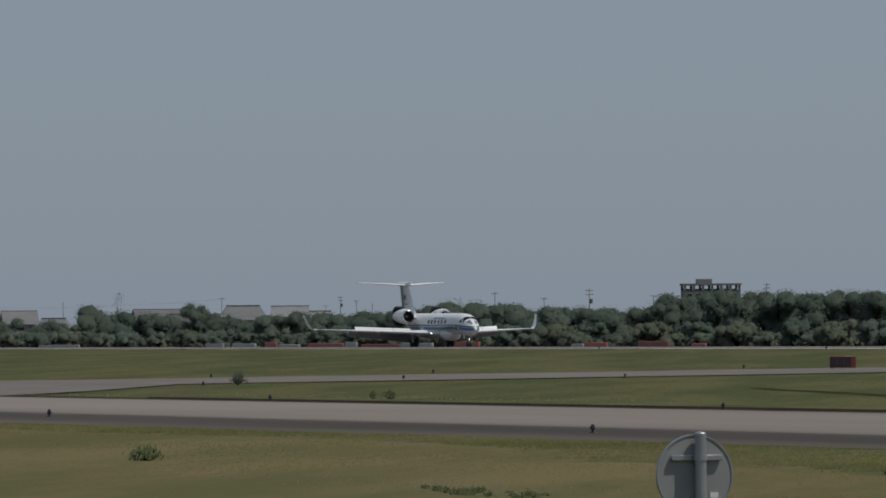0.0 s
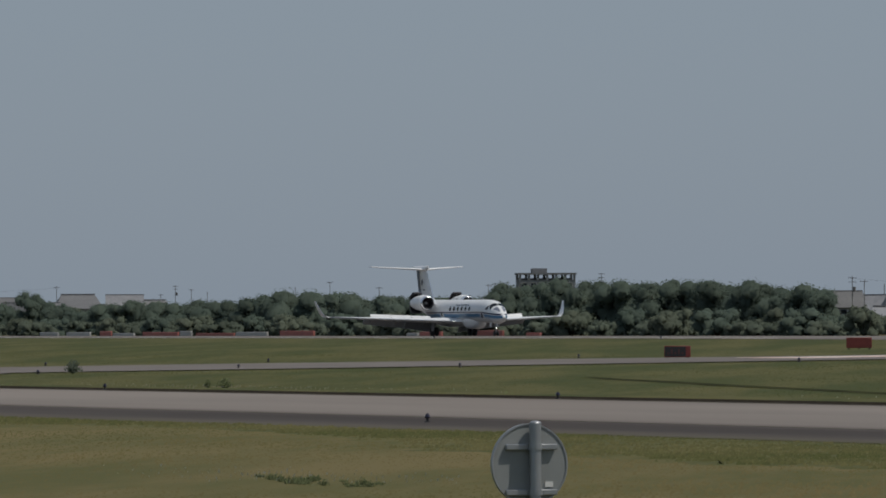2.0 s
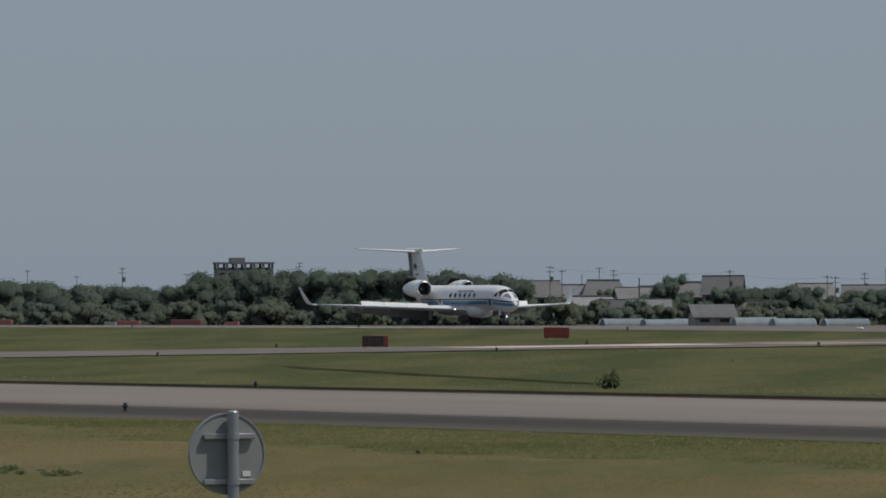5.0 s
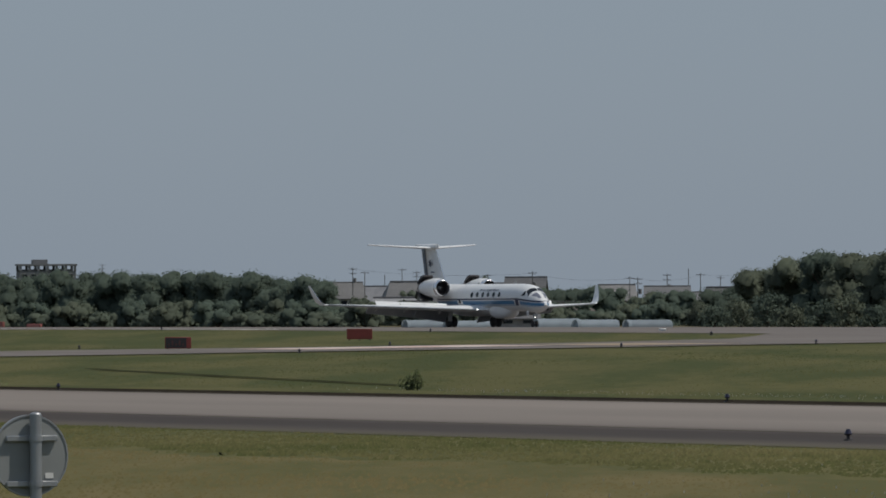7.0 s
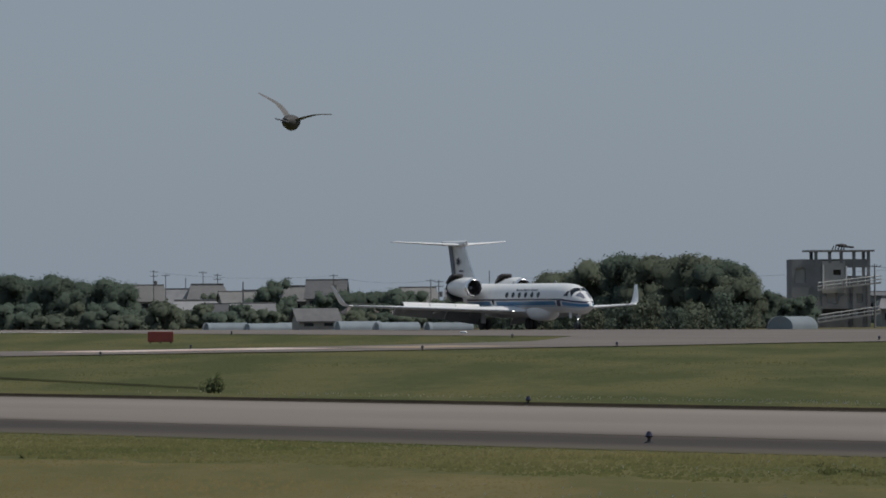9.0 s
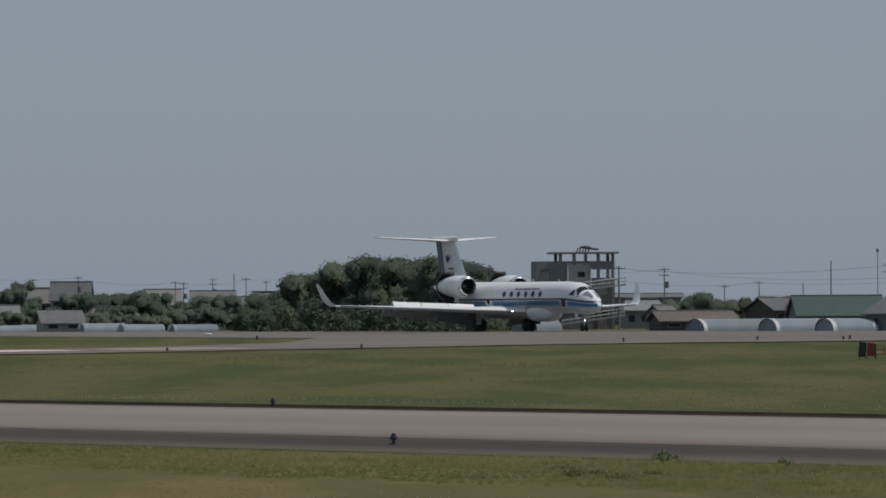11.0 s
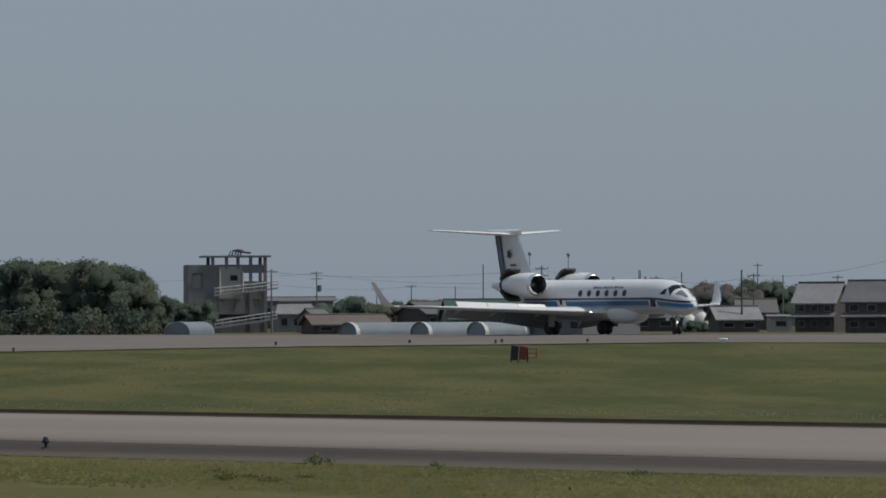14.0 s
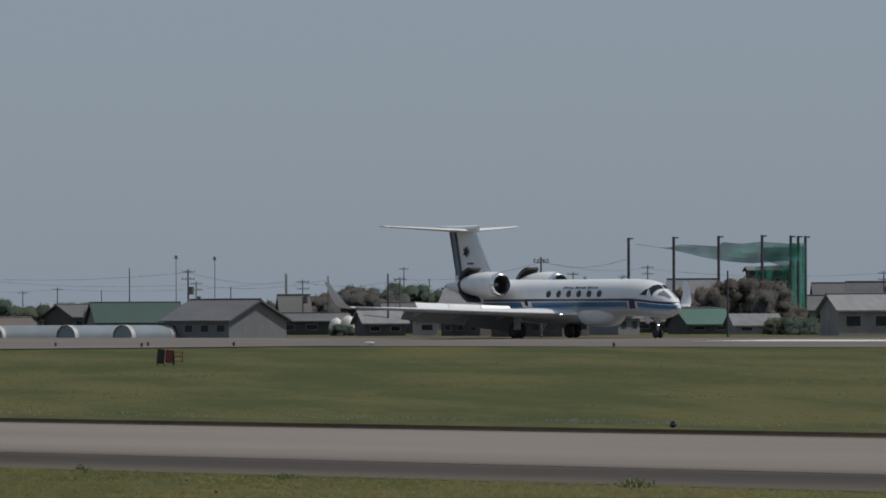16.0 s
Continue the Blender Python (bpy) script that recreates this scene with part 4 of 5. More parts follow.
for az, y, h in ((60.31, 620, 12.5), (60.02, 620, 12.2)):
    x, y = spot(az, y)
    t = thing("lamp_mast", "tall thin steel floodlight mast", "mast", pose(x, y, 1.0, 0, 0, az), group="masts")
    part("shaft", rod(B(), (0, 0, -0.3), (0, 0, h), 0.09, 0.06, 8), STEEL, t)
    part("lamp_head", box(B(), -0.25, 0.25, -0.15, 0.15, h - 0.6, h, 0.05), STEEL, t)


def wire(a, b, sag=0.8, r=0.016):
    cu = bpy.data.curves.new("power_line", "CURVE")
    cu.dimensions, cu.bevel_depth, cu.bevel_resolution = "3D", r, 1
    sp = cu.splines.new("POLY")
    sp.points.add(12)
    for k in range(13):
        u = k / 12
        sp.points[k].co = (a[0] + (b[0] - a[0]) * u, a[1] + (b[1] - a[1]) * u, a[2] + (b[2] - a[2]) * u - 4 * sag * u * (1 - u), 1)
    cu.materials.append(WIRE)
    tagged(new("power_line", cu), "thin dark power line hung between poles", "power line", group="power lines")


def top(az, y, z):
    return (*spot(az, y), 1.0 + z)


for a, b in [((75.5, 640, 12.0), (73.63, 600, 12.4)), ((67.66, 600, 11.0), (66.31, 600, 9.6)), ((66.31, 600, 9.5), (65.58, 600, 8.4)), ((65.58, 600, 8.4), (65.05, 640, 9.2)), ((65.05, 640, 9.2), (61.91, 560, 8.8)),
             ((62.25, 460, 7.9), (60.22, 480, 8.0)), ((61.91, 560, 8.6), (60.16, 560, 7.2)), ((60.22, 480, 8.0), (59.36, 520, 7.0)), ((59.36, 520, 7.0), (58.63, 520, 7.2)), ((58.63, 520, 7.2), (57.57, 480, 8.6)),
             ((57.57, 480, 8.8), (56.77, 600, 9.2)), ((57.57, 430, 8.0), (56.9, 430, 8.3)), ((56.77, 600, 9.0), (55.0, 620, 8.2)), ((62.3, 640, 8.2), (61.2, 620, 7.1)), ((61.2, 620, 7.1), (59.48, 620, 8.0)), ((60.16, 560, 7.0), (59.17, 560, 7.6))]:
    wire(top(*a), top(*b))


def driving_range():
    x0, y0 = spot(56.24, 620)
    t = thing("driving_range_net", "tall green practice netting hung on dark steel masts", "netting", pose(x0, y0, 1.0, 0, 0, 56.2))
    for px, py, h in ((-13.1, 0, 13.7), (-6.5, 0, 13.8), (0.05, 0, 13.9), (6.4, 0, 14.0), (10.6, 1.0, 13.9), (11.7, 4, 13.9), (12.8, 7, 13.9)):
        part("mast", rod(B(), (px, py, -0.3), (px, py, h), 0.22, 0.2, 8), DARKPOLE, t)
        part("mast_arm", box(B(), px - 0.2, px + 0.7, py - 0.1, py + 0.1, h - 0.25, h - 0.05), DARKPOLE, t)

    def curtain(xa, ya, xb, yb, tops, lows, n=24):
        v, f = [], []
        for k in range(n + 1):
            u = k / n
            x, y = xa + (xb - xa) * u, ya + (yb - ya) * u + 0.25 * math.sin(u * 19)
            zt, zl = float(np.interp(u, *tops)), float(np.interp(u, *lows))
            for j in range(5):
                v.append((x, y + 0.2 * math.sin(j * 1.4 + u * 11), zt + (zl - zt) * j / 4))
        for k in range(n):
            for j in range(4):
                p = k * 5 + j
                f.append((p, p + 5, p + 6, p + 1))
        raw("net", v, f, NET, t)
    curtain(-12.0, 0.3, 12.0, 0.6, ((0, 0.155, 0.21, 0.265, 0.5, 0.525, 0.64, 0.765, 0.94, 1), (12.8, 12.25, 12.3, 12.7, 12.4, 13.0, 12.75, 13.05, 12.7, 12.8)), ((0, 0.21, 0.4, 0.555, 0.71, 0.9, 1), (12.7, 11.95, 10.8, 10.15, 9.85, 10.2, 10.2)), 48)
    curtain(6.5, 8.0, 12.8, 7.0, ((0, 0.4, 1), (12.2, 12.3, 12.4)), ((0, 0.4, 1), (10.4, 9.6, 2.5)))
    curtain(10.6, 1.0, 12.8, 7.0, ((0, 1), (12.8, 12.8)), ((0, 1), (2.5, 2.5)))
    curtain(-1.0, 2.0, 6.0, 4.0, ((0, 1), (5.4, 5.9)), ((0, 1), (2.0, 2.0)))
    curtain(5.4, 3.0, 12.0, 5.0, ((0, 1), (9.4, 9.8)), ((0, 1), (2.5, 2.5)))


driving_range()
house(55.87, 660, 6.2, 9.6, 5, 8, DARKWALL, TILE, 0.05, 0.0, 2, 2, "dark flat-topped practice-range building behind netting", name="range_building", ridge_cap=False)

for az, h, r in ((59.11, 2.2, 0.9), (59.02, 2.5, 1.0)):
    x, y = spot(az, 480)
    t = thing("storage_tank", "cream rounded storage tank beside the farm sheds", "tank", pose(x, y, 1.0), group="storage tanks")
    prof = [(r * 0.95, 0), (r, 0.1), (r, h * 0.55), (r * 0.85, h * 0.75), (r * 0.5, h * 0.92), (0.25, h * 0.97), (0.22, h)]
    part("shell", loft([[(q * math.cos(a), q * math.sin(a), z) for a in np.linspace(0, 2 * math.pi, 16, endpoint=False)] for q, z in prof]), TANK_M, t)
shrub(59.06, 474, 3.4, 1.5, LEAF, 901, "green bush in front of the tanks")

# red and white barrier sheets at the foot of the trees
for i, (a0, a1, red) in enumerate([(75.0, 74.7, 0), (73.55, 73.38, 0), (73.30, 73.22, 1), (73.20, 73.05, 0), (72.98, 72.72, 1), (72.70, 72.62, 0), (72.58, 72.30, 1), (72.28, 72.05, 0), (71.95, 71.7, 1), (71.0, 70.92, 0),
                                   (70.90, 70.74, 1), (70.5, 70.28, 1), (70.1, 70.0, 1), (73.75, 73.62, 0)]):
    xa, ya = spot(a0, 408)
    xb, yb = spot(a1, 408)
    ln = math.hypot(xb - xa, yb - ya)
    t = tagged(part("site_barrier", box(B(), -ln / 2, ln / 2, -0.2, 0.2, -0.1, 0.62 + 0.18 * ((i * 7) % 3), 0.06), TARP_RED if red else TARP_WHITE, None), "low red sheeted barrier at the wood's edge" if red else "low white sheeted barrier at the wood's edge", "barrier", "site barriers")
    t.matrix_world = pose((xa + xb) / 2, (ya + yb) / 2, 1.0)

# ---- airfield furniture ----
def edge_light(x, y, h=0.32):
    t = thing("taxiway_light", "small blue-lensed taxiway edge light on a dark stem", "airfield light", pose(x, y, ground_z(x, y) + 0.02), group="airfield lights")
    part("base", rod(B(), (0, 0, 0), (0, 0, 0.06), 0.13, 0.11, 10), BLACK, t)
    part("stem", rod(B(), (0, 0, 0.06), (0, 0, h * 0.55), 0.045, 0.045, 8), BLACK, t)
    bm = B()
    rod(bm, (0, 0, h * 0.5), (0, 0, h * 0.62), 0.07, 0.12, 10)
    part("collar", bm, BLACK, t)
    part("lens", rod(B(), (0, 0, h * 0.62), (0, 0, h), 0.10, 0.05, 10), BLUELENS, t)


for x, y in ((-301.9, 81.3), (-235.3, 81.7), (-170.0, 83.1), (-105, 83.5)):
    edge_light(x, y, 0.31)
for x, y in ((-424, 107.6), (-364, 109.4), (-302.6, 110.9), (-243.5, 114.3), (-178.7, 117.9), (-119, 119.5)):
    edge_light(x, y)
for x, y in ((-510, 149), (-503, 163), (-466, 149), (-457, 133), (-446, 157), (-487, 180), (-470.5, 196), (-434.5, 175), (-433, 196), (-430, 208), (-499, 233), (-425, 233.5), (-417.5, 236), (-429, 226), (-408.5, 237), (-413, 233), (-365, 236.8), (-330, 236.8), (-560, 236.8), (-620, 236.8), (-680, 236.8)):
    edge_light(x, y, 0.27)


def marker_slab(x, y):
    t = tagged(part("runway_marker", box(B(), -0.28, 0.28, -0.2, 0.2, 0, 0.17, 0.04), WHITE, None), "flat white marker slab beside the runway", "marker", "runway markers")
    t.matrix_world = pose(x, y, ground_z(x, y) + 0.03, 0, 0, 60)


marker_slab(-539.7, 247.8)
marker_slab(-403.5, 243.8)


def sign_box(x, y, w, h, face, turn, label):
    t = thing("guidance_sign", label, "airfield sign", pose(x, y, ground_z(x, y), 0, 0, turn), group="airfield signs")
    bm = box(B(), -w / 2, w / 2, -0.16, 0.16, 0.1, h, 0.02)
    part("case", bm, RED, t)
    part("face", box(B(), -w / 2 + 0.05, w / 2 - 0.32 if face is BLACK else w / 2 - 0.05, -0.185, -0.165, 0.16, h - 0.06), face, t)
    if face is BLACK:
        for k in range(5):
            px = -w / 2 + 0.2 + k * 0.24
            part("lettering_bar", box(B(), px, px + 0.12, -0.2, -0.19, 0.3, 0.42 + 0.22 * (k % 2)), DULLRED, t)
    for px in (-w * 0.4, 0, w * 0.4):
        part("leg", box(B(), px - 0.04, px + 0.04, -0.05, 0.05, -0.1, 0.12), BLACK, t)


sign_box(-474, 182.2, 1.75, 0.86, BLACK, 69, "red airfield sign box with a dark lettered face")
sign_box(-511, 210.5, 1.85, 0.86, RED, 67.6, "plain red airfield sign box on the grass")


def small_sign(x, y):
    t = thing("guidance_sign", "black and red airfield sign seen edge-on, on thin legs", "airfield sign", pose(x, y, ground_z(x, y), 0, 0, 60), group="airfield signs")
    part("dark_panel", box(B(), -0.72, -0.34, -0.1, 0.1, 0.05, 0.8, 0.02, pose(0, 0, 0, 0, 5, 0)), BLACK, t)
    part("red_panel", box(B(), -0.30, 0.08, -0.3, 0.1, 0.12, 0.8, 0.02, pose(0, 0, 0, 0, 5, 0)), RED, t)
    part("side_panel", box(B(), 0.11, 0.2, -0.3, 0.3, 0.06, 0.76, 0.02), BLACK, t)
    bm = B()
    for z in (0.22, 0.45, 0.68):
        rod(bm, (0.2, 0, z), (0.62, 0.1, z), 0.025, None, 6)
    rod(bm, (0.6, 0.1, 0.2), (0.6, 0.1, 0.7), 0.03, None, 6)
    part("red_frame", bm, RED, t)
    for px in (-0.65, -0.3, 0.15):
        part("leg", rod(B(), (px, 0, -0.1), (px, 0, 0.1), 0.03, None, 6), BLACK, t)


small_sign(-331.2, 188.5)

# weeds on the airfield
def weed(az, y, w, h, seed, material, label, n=70):
    x, y = spot(az, y)
    rnd = np.random.default_rng(seed)
    t = thing("weed", label, "weed", pose(x, y, ground_z(x, y)), group="weeds")
    verts, faces, normals = [], [], []
    for k in range(n):
        a = rnd.uniform(0, 6.283)
        reach = w / 2 * rnd.uniform(0.1, 1.0)
        hh = h * rnd.uniform(0.35, 1.0) * (1 - 0.5 * (2 * reach / w) ** 2)
        tip = np.array((math.cos(a) * reach, math.sin(a) * reach, hh))
        for q in range(3):
            p = tip * (0.35 + 0.3 * q) + rnd.normal(0, 0.03, 3) * w
            s_ = 0.055 * (w + h) * rnd.uniform(0.5, 1.2)
            b = 1.134 + rnd.normal(0, 0.5)
            dx, dy = math.cos(b) * s_, math.sin(b) * s_
            bx, by = -0.9 * s_, 0.42 * s_
            k0 = len(verts)
            z = max(0.01, p[2])
            verts += [(p[0] - dx * 0.4, p[1] - dy * 0.4, z - 0.2 * s_), (p[0] + dx * 0.4, p[1] + dy * 0.4, z - 0.2 * s_), (p[0] + dx * 0.3 + bx + rnd.normal(0, 0.2) * s_, p[1] + dy * 0.3 + by, z + s_ * 1.1), (p[0] - dx * 0.3 + bx * 0.6, p[1] - dy * 0.3 + by * 0.6, z + s_ * 0.6)]
            faces.append((k0, k0 + 1, k0 + 2, k0 + 3))
    raw("foliage", verts, faces, material, t)
    bm = B()
    for k in range(6):
        a = k * 1.05 + seed
        rod(bm, (0, 0, -0.05), (math.cos(a) * w * 0.3, math.sin(a) * w * 0.3, h * 0.7), 0.012, 0.005, 5)
    part("stem", bm, LEAF_WEED, t)


for az, y, w, h, s_, m in ((73.51, 135.5, 1.3, 0.85, 1, LEAF_WARM), (72.50, 116.5, 0.4, 0.5, 2, LEAF_WEED), (72.37, 117, 0.9, 0.5, 3, LEAF_WEED), (67.24, 121.2, 1.1, 0.72, 4, LEAF_WEED), (67.18, 121.4, 0.5, 0.95, 14, LEAF_WEED),
                           (74.22, 55, 1.1, 0.42, 5, LEAF_WEED)):
    weed(az, y, w, h, s_, m, "wild leafy weed bush on the airfield grass", 110)
rw = random.Random(5)
for i in range(5):
    az = 56.8 + 8 * i / 6 + rw.uniform(-0.3, 0.3)
    x = -76 * math.tan(radians(az))
    y = rw.choice((near_edge(x) - rw.uniform(0.6, 2.5), rw.uniform(52, 74)))
    weed(az, y, rw.uniform(0.4, 1.0), rw.uniform(0.14, 0.28), 600 + i, LEAF_WEED, "small green weed clump in the dry grass", 40)


PATCH, TUFT = (71.03, 72.30, 71.84, 49.1), (62.50, 71.4)
# a straggling patch of weeds in the near verge, and a few taller tufts by the shoulder
for i in range(22):
    az = rw.triangular(PATCH[0], PATCH[1], PATCH[2])
    weed(az, PATCH[3] + rw.uniform(-0.9, 0.9), rw.uniform(0.2, 0.5), rw.uniform(0.07, 0.19), 640 + i, LEAF_WEED, "low leafy weed in a straggling patch of the verge", 36)
for i in range(8):
    az = TUFT[0] + rw.gauss(0, 0.2)
    weed(az, TUFT[1] + rw.uniform(-2, 2), rw.uniform(0.4, 0.8), rw.uniform(0.06, 0.15), 680 + i, FRINGE, "pale green grass tuft near the taxiway shoulder", 34)


def lifted(x, y):
    return float(np.interp(y - far_edge(x), (1.9, 2.1, 3.5, 6.0, 11.0), (0.0, 0.13, 0.16, 0.12, 0.0))) if x > -385 else 0.0


def flowers(name, spots, seed, label):
    rnd = np.random.default_rng(seed)
    verts, faces = [], []
    for cx, cy, rx, ry, n in spots:
        for _ in range(n):
            x, y = cx + rnd.normal(0, rx), cy + rnd.normal(0, ry)
            if not off_paving(x, y):
                continue
            z, r, a = ground_z(x, y) + lifted(x, y) + rnd.uniform(0.05, 0.16), rnd.uniform(0.015, 0.035), rnd.uniform(0, 3)
            k = len(verts)
            for q in range(5):
                verts.append((x + r * math.cos(a + q * 1.257), y + 0.3 * r * math.sin(a + q * 1.257), z + r * math.sin(a + q * 1.257)))
            faces.append((k, k + 1, k + 2, k + 3, k + 4))
    tagged(raw(name, verts, faces, FLOWER), label, "flowers", kind="stuff")


flowers("clover_flowers", [(-152, 50, 5, 1.2, 160), (-230, 117, 14, 1.0, 320), (-195, 119, 10, 1.0, 260), (-185, 119.5, 3, 0.5, 220), (-262, 115, 9, 1.0, 200), (-350, 111.5, 12, 1.0, 300), (-118, 58, 6, 2, 60), (-130, 72, 8, 2, 80), (-400, 110, 12, 1, 160)], 11, "scattered small pale flowers in the grass")
rut = ribbon("wheel_rut", [(-384, 142.9), (-372, 140.1), (-340, 134.1), (-306, 127.7), (-298, 125.6)], [(-384, 142.2), (-372, 138.9), (-340, 132.8), (-306, 126.6), (-298, 125.2)], 0.02, RUT)
tagged(rut, "shallow dark rut running through the grass", "rut", kind="structure")


# ---- round sign seen from behind ----
def round_sign(x, y, top):
    t = thing("road_sign", "round sign seen from its bare aluminium back on a steel post", "sign", pose(x, y, 0.0, 0, 0, 70.1 + 22))
    r, cz = 0.30, top - 0.31
    bm = B()
    rod(bm, (-0.02, 0.065, cz), (-0.02, 0.085, cz), r, r, 48)
    part("disc", bm, SIGNBACK, t)
    ring = []
    for a in np.linspace(0, 2 * math.pi, 49):
        ring.append([(-0.02 + (r + q) * math.cos(a), 0.075 + p, cz + (r + q) * math.sin(a)) for q, p in ((-0.006, -0.016), (0.006, -0.016), (0.006, 0.016), (-0.006, 0.016))])
    part("rim", loft(ring, caps=False), STEEL, t)
    part("post", rod(B(), (0, 0, -0.4), (0, 0, top), 0.044, 0.044, 20), STEEL, t)
    part("post_cap", ball(B(), (0, 0, top), (0.045, 0.045, 0.018)), STEEL, t)
    for dz in (0.13, -0.21):
        part("bracket", box(B(), -0.22, 0.19, 0.03, 0.062, cz + dz - 0.022, cz + dz + 0.022, 0.006), STEEL, t)
        part("clamp", rod(B(), (0, 0, cz + dz - 0.02), (0, 0, cz + dz + 0.02), 0.052, 0.052, 16), STEEL, t)
    part("sticker", box(B(), 0.10, 0.165, 0.058, 0.064, cz - 0.17, cz - 0.13), LINE, t)


round_sign(-53.58, 19.455, 2.545)

# ---- the aircraft ----
ST = np.array([16.38, 16.32, 16.2, 15.9, 15.6, 15.3, 14.95, 14.6, 14.4, 14.1, 13.8, 13.3, 12.8, 11.5, 9, 6, 3, 0, -3, -5.0, -7.0, -9.0, -11.0, -12.4])
RW = np.array([0.04, 0.11, 0.21, 0.41, 0.57, 0.71, 0.83, 0.93, 0.97, 1.02, 1.06, 1.12, 1.16, 1.20, 1.20, 1.20, 1.20, 1.20, 1.20, 1.12, 0.92, 0.64, 0.32, 0.12])
RH = np.array([0.04, 0.10, 0.20, 0.42, 0.59, 0.73, 0.86, 0.95, 1.00, 1.08, 1.16, 1.20, 1.22, 1.235, 1.235, 1.235, 1.235, 1.235, 1.235, 1.15, 0.96, 0.70, 0.40, 0.16])
CZ = np.array([1.94, 1.94, 1.95, 2.00, 2.06, 2.13, 2.18, 2.23, 2.28, 2.39, 2.46, 2.53, 2.58, 2.64, 2.655, 2.655, 2.655, 2.66, 2.68, 2.78, 2.96, 3.20, 3.42, 3.55])


def fus(x):
    k = ST[::-1]
    return (float(np.interp(x, k, RW[::-1])), float(np.interp(x, k, RH[::-1])), float(np.interp(x, k, CZ[::-1])))


def skin(x, z, off=0.006):
    """Half width of the fuselage at x and height z, a little proud of the skin."""
    w, h, c = fus(x)
    u = max(-0.999, min(0.999, (z - c) / (h + off)))
    return (w + off) * math.sqrt(1 - u * u)


def band(x0, x1, zl, zh, side, n=40, off=0.014, slant=0.0):
    """A strip of paint laid on the fuselage side between two heights given as functions of x."""
    rings = []
    for x in sorted(set(list(np.linspace(x0, x1, n)) + [v for v in ST if x0 < v < x1])):
        lo, hi = zl(x), zh(x)
        ring = []
        for u in (0, 0.33, 0.67, 1):
            z = lo + (hi - lo) * u
            xx = x + slant * (z - 2.2)
            ring.append((xx, side * skin(xx, z, off), z))
        rings.append(ring)
    return loft(rings, closed=False)


def oval(x, z, rx, rz, side, off=0.012, n=14):
    bm = B()
    vs = []
    for a in np.linspace(0, 2 * math.pi, n, endpoint=False):
        xx, zz = x + rx * math.cos(a), z + rz * math.sin(a)
        vs.append(bm.verts.new((xx, side * skin(xx, zz, off), zz)))
    c = bm.verts.new((x, side * skin(x, z, off), z))
    for i in range(n):
        bm.faces.new((vs[i], vs[(i + 1) % n], c))
    bmesh.ops.solidify(bm, geom=list(bm.faces), thickness=0.004)
    return bm


FOIL = [(1.0, 0.0), (0.75, 0.036), (0.5, 0.06), (0.3, 0.068), (0.15, 0.056), (0.05, 0.034), (0.0, 0.0), (0.05, -0.022), (0.15, -0.034), (0.3, -0.04), (0.5, -0.036), (0.75, -0.02)]


def wing_rings(rows, up=False):
    """rows: span, leading edge x, height, chord, thickness; up: the span runs upwards."""
    rings = []
    for s, le, z, c, k in rows:
        rings.append([((le - u * c), (z + v * c * k if up else s), (s if up else z + v * c * k)) for u, v in FOIL])
    return rings


plane = thing("jet_aircraft", "white twin-engine jet with blue stripes and raised spoilers on runway", "aircraft")


